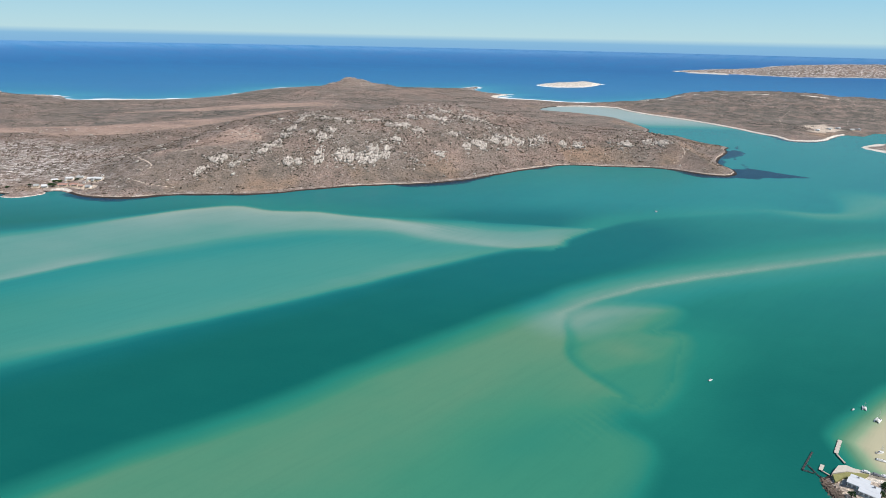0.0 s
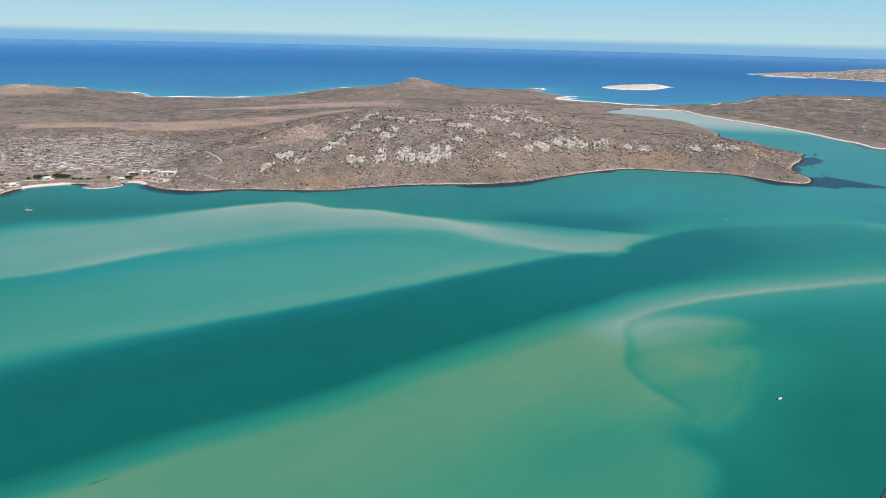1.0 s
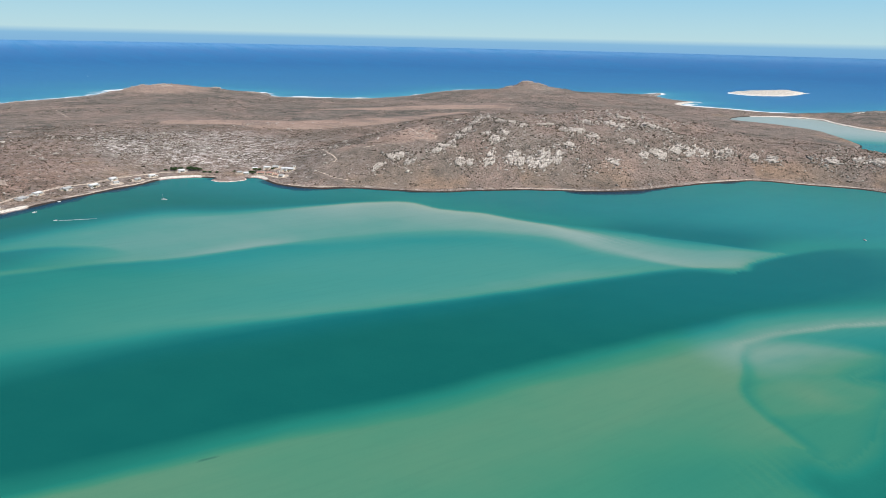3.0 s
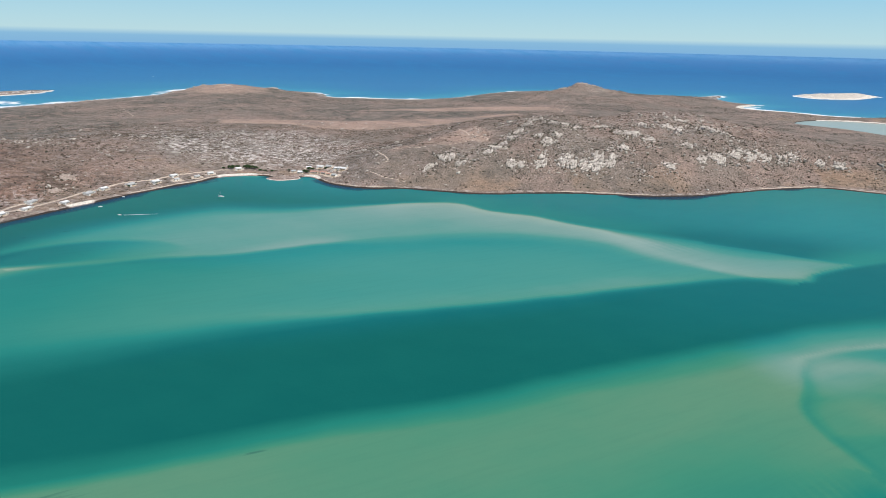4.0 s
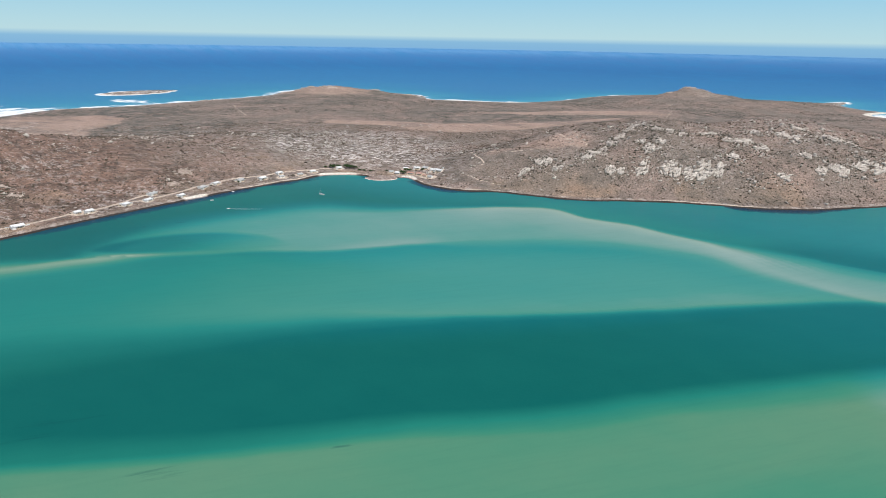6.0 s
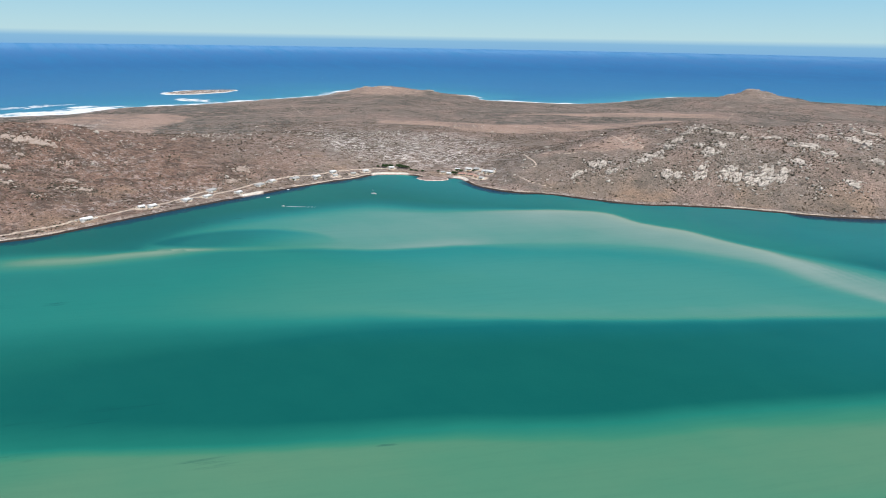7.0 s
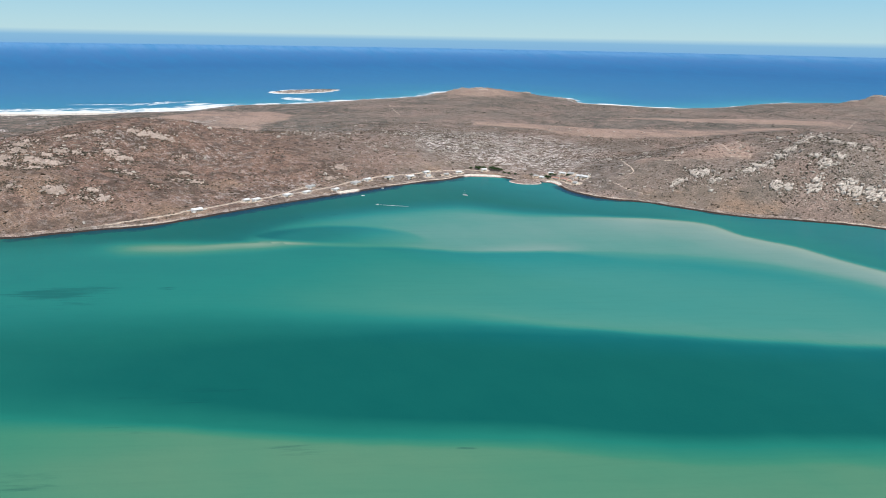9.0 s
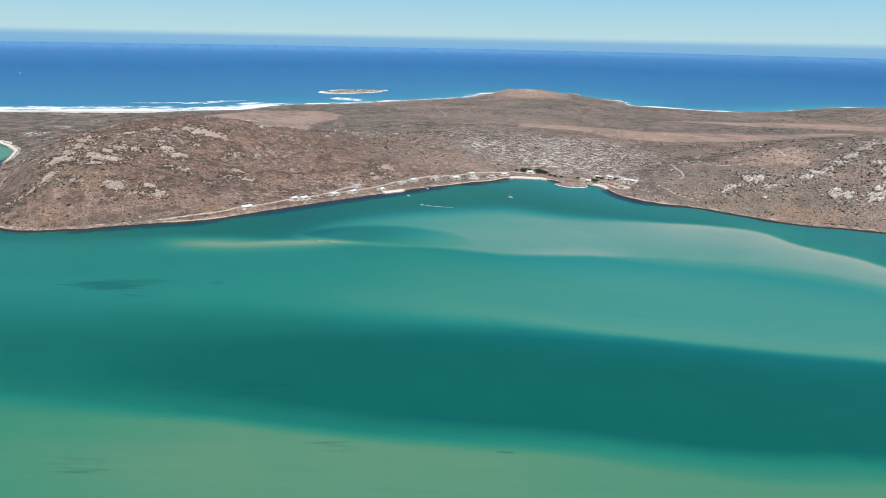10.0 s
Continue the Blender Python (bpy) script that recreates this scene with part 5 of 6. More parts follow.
def build_far_scrub():
    x, y = thrown(110000, -30, 84, 1900, 3400)
    x, y, z, d = on_land(x, y, 75)
    k = nrng.uniform(0, 1, len(x)) < smooth(-0.2, 0.3, fbm(x, y, 110, 4, 121))
    for f in FIELDS[:4]:
        k &= ~inside(x, y, f)
    x, y, z = x[k], y[k], z[k]
    n = len(x)
    size = nrng.gamma(2.4, 0.42, n) + 0.8
    shapes = [arrays_of(hull(random.Random(60 + i), 8, (1, 1, 0.7), 0.1)) for i in range(4)]
    s3 = np.stack([size * nrng.uniform(0.9, 1.8, n), size * nrng.uniform(0.9, 1.8, n), size * nrng.uniform(0.45, 0.7, n)], 1)
    ob = scattered("shrubs", shapes, np.stack([x, y, z + 0.2 * s3[:, 2]], 1), s3, nrng.uniform(0, 6.28, n), nrng.randint(0, 4, n), FAR_BUSH)
    tagged(ob, "taller grey-green scrub on the plain behind the hills", "shrubs", kind="stuff")


def build_thickets():
    """Darker, greener bushes crowding round the crags and in the hollows."""
    xs, ys = [], []
    for lst in (OUTCROPS_CLIFF, OUTCROPS_SPUR, OUTCROPS_EAST, OUTCROPS_SOUTH, OUTCROPS_BENCH):
        for ox, oy, half, depth in lst:
            n = int(90 + half * 8)
            xs.append(ox + nrng.normal(0, 1.1 * half + 5, n))
            ys.append(oy + nrng.normal(0, 0.9 * depth + 5, n))
    x, y = thrown(26000, -27, 86, 900, 1750)
    k = fbm(x, y, 85, 4, 141) > 0.13
    x, y = np.concatenate(xs + [x[k]]), np.concatenate(ys + [y[k]])
    x, y, z, d = on_land(x, y, 12)
    n = len(x)
    size = nrng.gamma(2.4, 0.24, n) + 0.4
    shapes = [arrays_of(hull(random.Random(80 + i), 9, (1, 1, 0.8), 0.1)) for i in range(5)]
    s3 = np.stack([size * nrng.uniform(0.8, 1.4, n), size * nrng.uniform(0.8, 1.4, n), size * nrng.uniform(0.6, 1.0, n)], 1)
    ob = scattered("thickets", shapes, np.stack([x, y, z + 0.25 * s3[:, 2]], 1), s3, nrng.uniform(0, 6.28, n), nrng.randint(0, 5, n), DARK_BUSH)
    tagged(ob, "dark green bushes crowding round pale granite rocks", "shrubs", kind="stuff")


build_bushes()
build_thickets()
build_stones()
build_far_scrub()


# ---------------------------------------------------------------- cottages along the lagoon
WHITEWASH = plain_material("whitewash", (0.74, 0.72, 0.67), 0.85, 0.08, 0.8)
CREAM = plain_material("cream_plaster", (0.62, 0.52, 0.40), 0.85, 0.1, 0.8)
GREY_ROOF = plain_material("grey_sheet_roof", (0.42, 0.42, 0.41), 0.6, 0.12, 0.7)
WHITE_ROOF = plain_material("white_sheet_roof", (0.70, 0.70, 0.69), 0.55, 0.08, 0.7)
RED_ROOF = plain_material("faded_red_roof", (0.42, 0.24, 0.19), 0.75, 0.15, 0.7)
DARK_GLASS = plain_material("window_glass", (0.03, 0.04, 0.045), 0.12, 0.2, 2.0)
PAINTED_WOOD = plain_material("painted_wood", (0.22, 0.17, 0.13), 0.7, 0.2, 2.0)
STONE_YARD = plain_material("trodden_sand", (0.50, 0.40, 0.29), 0.95, 0.15, 0.4)


def gable(bm, w, d, h0, rise, over=0.35, thick=0.18):
    """A pitched roof over w by d, ridge along x."""
    a, b = w / 2 + over, d / 2 + over
    drop = rise * over / (d / 2)
    pts = []
    for x in (-a, a):
        pts += [(x, -b, h0 - drop), (x, 0, h0 + rise), (x, b, h0 - drop), (x, b, h0 - drop + thick), (x, 0, h0 + rise + thick), (x, -b, h0 - drop + thick)]
    v = [bm.verts.new(p) for p in pts]
    bm.faces.new(v[0:6][::-1])
    bm.faces.new(v[6:12])
    for i in range(6):
        j = (i + 1) % 6
        bm.faces.new((v[i], v[j], v[6 + j], v[6 + i]))
    bmesh.ops.recalc_face_normals(bm, faces=bm.faces)
    return bm


def gabled_walls(bm, w, d, h, rise):
    pts = []
    for x in (-w / 2, w / 2):
        pts += [(x, -d / 2, -1.5), (x, d / 2, -1.5), (x, d / 2, h), (x, 0, h + rise), (x, -d / 2, h)]
    v = [bm.verts.new(p) for p in pts]
    bm.faces.new(v[0:5])
    bm.faces.new(v[5:10][::-1])
    for i in range(5):
        j = (i + 1) % 5
        bm.faces.new((v[i], v[5 + i], v[5 + j], v[j]))
    bmesh.ops.recalc_face_normals(bm, faces=bm.faces)
    return bm


def cottage(x, y, turn, w, d, wall, roof, label, group, annex=True, verandah=True):
    z = float(ground_at(x, y)[0])
    h, rise = 2.6, d * 0.24
    base = thing("cottage", x, y, z, turn, label, "house", group)
    part("wall", gabled_walls(bmesh.new(), w, d, h, rise), wall, base)
    part("roof", gable(bmesh.new(), w, d, h + 0.05, rise), roof, base)
    part("chimney", boxed((0.8, 0.7, 1.8), (w * 0.32, 0, h + rise * 0.6 + 0.4), 0, 0.05), wall, base)
    n = max(2, int(w / 2.6))
    for i in range(n):
        wx = -w / 2 + (i + 0.5) * w / n
        if i == n // 2:
            door = part("door", boxed((0.9, 0.06, 2.0), (wx, -d / 2 - 0.02, 1.0)), PAINTED_WOOD, base)
            part("handle", boxed((0.06, 0.08, 0.14), (wx + 0.33, -d / 2 - 0.08, 1.0)), GREY_ROOF, door)
        else:
            win = part("window", boxed((1.2, 0.06, 1.1), (wx, -d / 2 - 0.02, 1.45)), WHITEWASH, base)
            part("pane", boxed((1.02, 0.05, 0.92), (wx, -d / 2 - 0.035, 1.45)), DARK_GLASS, win)
    if annex:
        part("annex_wall", boxed((w * 0.45, d * 0.6, 3.6), (-w * 0.12, d / 2 + d * 0.3, 0.45)), wall, base)
        part("annex_roof", boxed((w * 0.45 + 0.5, d * 0.6 + 0.3, 0.18), (-w * 0.12, d / 2 + d * 0.3, 2.36)), roof, base)
    if w > 9:
        side = 1 if (x * 7 + y * 3) % 2 > 1 else -1
        for name, shape, mat in (("wing_wall", gabled_walls(bmesh.new(), d * 0.9, w * 0.3, h - 0.3, rise * 0.6), wall), ("wing_roof", gable(bmesh.new(), d * 0.9, w * 0.3, h - 0.22, rise * 0.6), GREY_ROOF if roof is WHITE_ROOF else roof)):
            bmesh.ops.transform(shape, verts=shape.verts, matrix=pose(side * w * 0.42, -d * 0.62, 0, 0, 0, 90))
            part(name, shape, mat, base)
        part("yard_wall", boxed((w * 0.5, 0.3, 2.4), (-side * w * 0.75, d * 0.1, 0.0)), wall, base)
    if verandah:
        part("verandah_roof", boxed((w * 0.8, 2.2, 0.12), (0, -d / 2 - 1.1, 2.3)), GREY_ROOF, base)
        for sx in (-1, 0, 1):
            part("post", boxed((0.14, 0.14, 3.3), (sx * w * 0.37, -d / 2 - 2.05, 0.62)), PAINTED_WOOD, base)
        part("stoep", boxed((w * 0.84, 2.5, 1.8), (0, -d / 2 - 1.2, -0.8)), STONE_YARD, base)
    return base


def shed(x, y, turn, wall):
    z = float(ground_at(x, y)[0])
    base = thing("shed", x, y, z, turn, "small plastered shed beside a cottage", "shed", "sheds by the cottages")
    part("wall", boxed((3.6, 2.8, 3.4), (0, 0, 0.5), 0, 0.04), wall, base)
    part("roof", boxed((4.0, 3.2, 0.16), (0, 0, 2.3)), GREY_ROOF, base)
    part("door", boxed((0.8, 0.06, 1.9), (0.5, -1.43, 0.95)), PAINTED_WOOD, base)


STYLES = [(WHITEWASH, WHITE_ROOF, "whitewashed cottage with a pale sheet roof"), (WHITEWASH, GREY_ROOF, "whitewashed cottage with a grey sheet roof"), (CREAM, GREY_ROOF, "cream plastered house with a grey roof"), (CREAM, RED_ROOF, "cream house with a faded red roof")]
for rows, where, group in ((COTTAGES_SHORE, "by a sand track", "cottages along the lagoon"), (COTTAGES_BAY, "behind a beach", "cottages along the lagoon"), (COTTAGES_VILLAGE, "in the village", "houses of the village")):
    for x, y, turn, w, d, kind in rows:
        wall, roof, label = STYLES[kind]
        cottage(x, y, turn, w, d, wall, roof, label + " " + where, group, w > 9, w > 8)
        if w > 10:
            shed(x + rng.choice((-1, 1)) * rng.uniform(3, 6) + 4, y + rng.choice((-1, 1)) * (w / 2 + rng.uniform(3, 5)), turn + rng.uniform(-15, 15), rng.choice((WHITEWASH, CREAM)))


# ---------------------------------------------------------------- trees by the bay
BARK = plain_material("bark", (0.13, 0.095, 0.07), 0.95, 0.25, 2.0)


def tree(x, y, height, spread, label, seed, z=None, group="trees round the bay"):
    r = random.Random(seed)
    if z is None:
        z = float(ground_at(x, y)[0])
    base = thing("tree", x, y, z, r.uniform(0, 360), label, "tree", group)
    bm = bmesh.new()
    rod(bm, (0, 0, -0.4), (0.1, 0.05, height * 0.45), 0.32, 0.2, 7)
    tips = []
    for i in range(6):
        a = i * 1.05 + r.uniform(-0.3, 0.3)
        tip = (math.cos(a) * spread * 0.55, math.sin(a) * spread * 0.55, height * r.uniform(0.55, 0.8))
        rod(bm, (0.1, 0.05, height * r.uniform(0.28, 0.45)), tip, 0.15, 0.05, 5)
        tips.append(tip)
    part("trunk", bm, BARK, base)
    crown = bmesh.new()
    for i in range(95):
        a, b = r.uniform(0, 6.283), math.acos(r.uniform(-0.35, 1))
        k = r.uniform(0.45, 1.0) ** 0.6 * (1 + 0.22 * math.sin(a * 3 + seed))
        c = Vector((math.cos(a) * math.sin(b) * spread * k, math.sin(a) * math.sin(b) * spread * k, height * 0.62 + math.cos(b) * height * 0.4 * k))
        s = spread * r.uniform(0.12, 0.24)
        m = Matrix.Translation(c) @ Euler((r.uniform(0, 6), r.uniform(0, 6), r.uniform(0, 6))).to_matrix().to_4x4() @ Matrix.Diagonal((s, s * 0.8, s * 0.6, 1))
        bmesh.ops.create_icosphere(crown, subdivisions=1, radius=1.0, matrix=m)
    for v in crown.verts:
        v.co += Vector((r.uniform(-1, 1), r.uniform(-1, 1), r.uniform(-1, 1))) * spread * 0.03
    part("crown", crown, LEAF, base)


for i, (x, y, height, spread) in enumerate([(-763, 953, 6.5, 6.0), (-757, 962, 5.5, 4.5), (-742, 969, 7.0, 6.5), (-735, 972, 6.0, 5.5), (-727, 975, 5.0, 4.0), (-713, 969, 3.0, 3.5), (-703, 971, 2.8, 3.2), (-690, 974, 2.6, 3.4), (-630, 989, 6.0, 4.6), (-625, 993, 4.5, 3.5), (-635, 1010, 5.0, 4.2), (-664, 988, 3.0, 2.8), (-607, 1024, 3.6, 3.0), (-628, 1012, 4.5, 3.8), (-800, 806, 2.5, 2.4), (-819, 770, 2.4, 2.2), (-775, 946, 3.2, 3.0)]):
    tree(x, y, height, spread, "dark green broad-crowned tree by the bay" if height > 4 else "low dark green bush beside the cottages", i)


# ---------------------------------------------------------------- far rocks on the ocean side
OUTCROPS_OCEAN = [(-1840, 2290, 20, 14), (-1880, 2320, 24, 12), (-1925, 2330, 14, 10), (-1990, 2250, 14, 10), (-1960, 2290, 18, 10), (-2020, 2190, 14, 8), (-2035, 1760, 20, 10), (-2030, 1810, 12, 8), (-1700, 2440, 18, 8), (-520, 3000, 22, 14), (-470, 3030, 26, 16), (-440, 3040, 20, 12), (-385, 3055, 16, 10), (300, 2970, 14, 8), (-1560, 2500, 16, 8)]
for x, y, half, depth in OUTCROPS_OCEAN:
    outcrop(x, y, half, depth, 0, "weathered rocks on a headland above the ocean", "rocks above the ocean", True)

for x, y, turn, w, d, kind in [(1160, 1935, 30, 16, 8, 1), (1195, 1950, 25, 12, 7, 1), (1225, 1932, 20, 18, 8, 2), (1258, 1950, 40, 12, 7, 1), (1105, 1900, 30, 10, 7, 0)]:
    wall, roof, label = STYLES[kind]
    cottage(x, y, turn, w, d, wall, roof, label + " across the inlet", "buildings across the inlet", True, False)

# ---------------------------------------------------------------- boats
GELCOAT = plain_material("white_gelcoat", (0.78, 0.78, 0.76), 0.3, 0.05, 1.0)
DECK = plain_material("deck", (0.62, 0.60, 0.55), 0.6, 0.08, 1.5)
ALLOY = plain_material("mast_alloy", (0.62, 0.63, 0.64), 0.4, 0.06, 1.0, 0.6)
CANVAS = plain_material("sail_canvas", (0.66, 0.65, 0.60), 0.9, 0.08, 1.0)
BLUE_CANVAS = plain_material("blue_canvas", (0.05, 0.09, 0.19), 0.9, 0.15, 1.0)
RUBBER = plain_material("dark_rubber", (0.03, 0.03, 0.032), 0.8, 0.2, 2.0)
ORANGE = plain_material("orange_plastic", (0.55, 0.12, 0.05), 0.5, 0.1, 1.0)
FOAM = plain_material("wake_foam", (0.62, 0.70, 0.69), 0.7, 0.15, 0.4)


def hull_shape(length, beam, free, draft):
    """A boat's hull, bow at +x, waterline at z = 0."""
    bm = bmesh.new()
    rings = []
    n = 12
    for i in range(n + 1):
        s = i / n
        x = -length / 2 + length * s
        half = beam / 2 * (0.82 + 0.5 * s - 1.32 * s ** 3.2) if s < 1 else 0.02
        half = max(half, 0.02)
        sheer = free * (1 + 0.25 * (2 * s - 1) ** 2 + 0.15 * s)
        keel = -draft * (1 - 0.75 * abs(2 * s - 0.9) ** 2.2)
        ring = [(x, -half, sheer), (x, -half * 0.94, free * 0.3), (x, -half * 0.55, keel * 0.6), (x, 0, keel), (x, half * 0.55, keel * 0.6), (x, half * 0.94, free * 0.3), (x, half, sheer)]
        rings.append([bm.verts.new(p) for p in ring])
    for a, b in zip(rings[:-1], rings[1:]):
        for j in range(6):
            bm.faces.new((a[j], b[j], b[j + 1], a[j + 1]))
        bm.faces.new((a[6], b[6], b[0], a[0]))
    bm.faces.new(rings[0])
    bm.faces.new(rings[-1][::-1])
    bmesh.ops.recalc_face_normals(bm, faces=bm.faces)
    return bm


def rigging(base, x, mast, length, beam):
    part("mast", rod(bmesh.new(), (x, 0, 0.5), (x, 0, mast), 0.085, 0.055, 8), ALLOY, base)
    part("boom", rod(bmesh.new(), (x, 0, 1.75), (x - length * 0.38, 0, 1.8), 0.06, 0.05, 6), ALLOY, base)
    part("furled_sail", rod(bmesh.new(), (x - 0.1, 0, 1.93), (x - length * 0.36, 0, 1.97), 0.17, 0.1, 8), CANVAS, base)
    part("forestay", rod(bmesh.new(), (length * 0.48, 0, 0.9), (x, 0, mast * 0.95), 0.06, 0.03, 5), CANVAS, base)
    for sy in (-1, 1):
        part("shroud", rod(bmesh.new(), (x, sy * beam * 0.45, 0.7), (x, 0, mast * 0.92), 0.015, 0.015, 4), ALLOY, base)
    part("spreader", boxed((0.06, beam * 0.55, 0.04), (x, 0, mast * 0.55)), ALLOY, base)


def sloop(x, y, turn, length, mast, label):
    beam = length * 0.3
    base = thing("sailing_boat", x, y, 0, turn, label, "sailboat", "boats at anchor")
    part("hull", hull_shape(length, beam, 0.75, 0.5), GELCOAT, base, "", True)
    part("deck", boxed((length * 0.7, beam * 0.72, 0.08), (-length * 0.06, 0, 0.83), 0, 0.02), DECK, base)
    cabin = part("cabin", boxed((length * 0.34, beam * 0.52, 0.5), (length * 0.03, 0, 1.08), 0, 0.1), GELCOAT, base)
    for sy in (-1, 1):
        part("window", boxed((length * 0.22, 0.03, 0.18), (length * 0.03, sy * (beam * 0.26 + 0.01), 1.12)), DARK_GLASS, cabin)
    part("cockpit", boxed((length * 0.22, beam * 0.45, 0.1), (-length * 0.3, 0, 0.9)), PAINTED_WOOD, base)
    part("sprayhood", boxed((0.7, beam * 0.5, 0.45), (-length * 0.17, 0, 1.35), 0, 0.15), BLUE_CANVAS, base)
    rigging(base, length * 0.08, mast, length, beam)
    part("rudder", boxed((0.35, 0.06, 1.0), (-length * 0.5 - 0.1, 0, -0.05)), GELCOAT, base)


def catamaran(x, y, turn, length, mast, label):
    beam = length * 0.52
    base = thing("catamaran", x, y, 0, turn, label, "sailboat", "boats at anchor")
    for sy in (-1, 1):
        bm = hull_shape(length, length * 0.15, 0.8, 0.4)
        bmesh.ops.translate(bm, verts=bm.verts, vec=(0, sy * beam * 0.38, 0))
        part("hull", bm, GELCOAT, base, "", True)
    part("bridge_deck", boxed((length * 0.58, beam * 0.78, 0.22), (-length * 0.12, 0, 0.82), 0, 0.04), DECK, base)
    cabin = part("cabin", boxed((length * 0.34, beam * 0.56, 0.62), (-length * 0.08, 0, 1.22), 0, 0.14), GELCOAT, base)
    part("window", boxed((0.04, beam * 0.44, 0.26), (length * 0.09 + 0.01, 0, 1.25)), DARK_GLASS, cabin)
    part("net", boxed((length * 0.24, beam * 0.62, 0.03), (length * 0.29, 0, 0.78)), RUBBER, base)
    part("crossbeam", rod(bmesh.new(), (length * 0.42, -beam * 0.38, 0.85), (length * 0.42, beam * 0.38, 0.85), 0.09, 0.09, 6), ALLOY, base)
    part("awning", boxed((length * 0.2, beam * 0.6, 0.06), (-length * 0.36, 0, 1.9)), CANVAS, base)
    rigging(base, length * 0.06, mast, length, beam)


def motorboat(x, y, turn, length, label, group="boats at anchor"):
    beam = length * 0.36
    base = thing("motorboat", x, y, 0, turn, label, "motorboat", group)
    part("hull", hull_shape(length, beam, 0.6, 0.3), GELCOAT, base, "", True)
    part("deck", boxed((length * 0.62, beam * 0.7, 0.06), (-length * 0.1, 0, 0.66), 0, 0.02), DECK, base)
    part("console", boxed((length * 0.16, beam * 0.4, 0.7), (0, 0, 1.0), 0, 0.08), GELCOAT, base)
    part("windscreen", boxed((0.04, beam * 0.42, 0.32), (length * 0.085, 0, 1.45)), DARK_GLASS, base)
    part("bench", boxed((length * 0.1, beam * 0.6, 0.4), (-length * 0.26, 0, 0.85), 0, 0.05), CANVAS, base)
    motor = part("outboard_motor", boxed((0.45, 0.35, 0.7), (-length * 0.5 - 0.2, 0, 0.85), 0, 0.08), RUBBER, base)
    part("propeller_leg", boxed((0.14, 0.1, 0.9), (-length * 0.5 - 0.25, 0, 0.1)), RUBBER, motor)


sloop(-657, 791, 190, 9.5, 10.0, "white sailing boat anchored in the lagoon")
motorboat(-770, 669, 60, 5.6, "white motorboat moored near the shore")
motorboat(-787, 727, 20, 4.4, "small white boat moored near the shore")
motorboat(320, 925, 100, 6.0, "white and orange boat on open lagoon water")
motorboat(204, 423, 30, 4.4, "small white boat at a mooring")
catamaran(298, 388, 60, 5.2, 6.0, "small white catamaran anchored off the beach")
catamaran(298, 373, 40, 6.6, 8.2, "white catamaran with bare mast in the shallows")
sloop(276, 337, 10, 5.4, 6.6, "white sailing boat over pale sand shallows")
motorboat(272, 329, 330, 6.0, "white boat drawn close to the beach")
motorboat(289, 386, 20, 2.8, "small dinghy beside an anchored catamaran")

# the boat under way and its wake
motorboat(-711, 646.5, 209, 5.0, "white motorboat running fast towards the shore", "boats under way")


def wake():
    bm = bmesh.new()
    r = random.Random(3)
    a, b = Vector((-707, 648.5, 0.05)), Vector((-668, 670, 0.05))
    d = (b - a).normalized()
    nrm = Vector((-d.y, d.x, 0))
    n = 40
    left, right = [], []
    for i in range(n + 1):
        s = i / n
        w = 0.2 + 0.65 * math.sin(min(1, s * 3) * 1.57) * (1 - s) ** 0.7 * r.uniform(0.5, 1.2)
        c = a + (b - a) * s + nrm * (3.0 * s * s)
        left.append(bm.verts.new(c + nrm * w))
        right.append(bm.verts.new(c - nrm * w))
    for i in range(n):
        bm.faces.new((left[i], right[i], right[i + 1], left[i + 1]))
    bmesh.ops.recalc_face_normals(bm, faces=bm.faces)
    if sum(f.normal.z for f in bm.faces) < 0:
        bmesh.ops.reverse_faces(bm, faces=bm.faces[:])
    made = bmesh.ops.extrude_face_region(bm, geom=bm.faces[:])
    bmesh.ops.translate(bm, verts=[g for g in made["geom"] if isinstance(g, bmesh.types.BMVert)], vec=(0, 0, 0.1))
    bmesh.ops.recalc_face_normals(bm, faces=bm.faces)
    me = bpy.data.meshes.new("boat_wake")
    bm.to_mesh(me)
    bm.free()
    me.materials.append(FOAM)
    tagged(new("boat_wake", me), "thin white foam trail behind a running boat", "wake", kind="stuff")


wake()

# a ship and a sail far out
for x, y, length, label in ((-4639, 887, 16, "distant white vessel on the open sea"), (-2922, 3002, 9, "distant white boat beyond the headland"), (2007, 4471, 10, "white sailing boat out at sea")):
    px, py, pz = drawn_in(np.array([float(x)]), np.array([float(y)]), np.array([0.0]))
    base = thing("ship", float(px[0]), float(py[0]), float(pz[0]) + 0.5, 40, label, "ship", "vessels out at sea")
    part("hull", hull_shape(length * 0.6, length * 0.12, length * 0.09, 1.0), GELCOAT, base, "", True)
    part("deckhouse", boxed((length * 0.14, length * 0.09, length * 0.16), (-length * 0.14, 0, length * 0.14), 0, 0.3), GELCOAT, base)
    part("mast", rod(bmesh.new(), (0, 0, length * 0.08), (0, 0, length * 0.4), length * 0.012, length * 0.008, 6), GELCOAT, base)

# ---------------------------------------------------------------- jetties and the house on the town point
CONCRETE = plain_material("pale_concrete", (0.52, 0.48, 0.41), 0.85, 0.12, 0.6)
PLANK = plain_material("weathered_plank", (0.46, 0.41, 0.34), 0.85, 0.18, 1.2)
TARRED = plain_material("tarred_timber", (0.045, 0.045, 0.045), 0.8, 0.3, 0.8)
LAWN = plain_material("dry_lawn", (0.25, 0.24, 0.09), 0.95, 0.25, 0.5)
PAVING = plain_material("sandy_paving", (0.46, 0.37, 0.29), 0.9, 0.12, 0.4)
SLATE_ROOF = plain_material("pale_grey_roof", (0.60, 0.62, 0.64), 0.5, 0.06, 0.5)
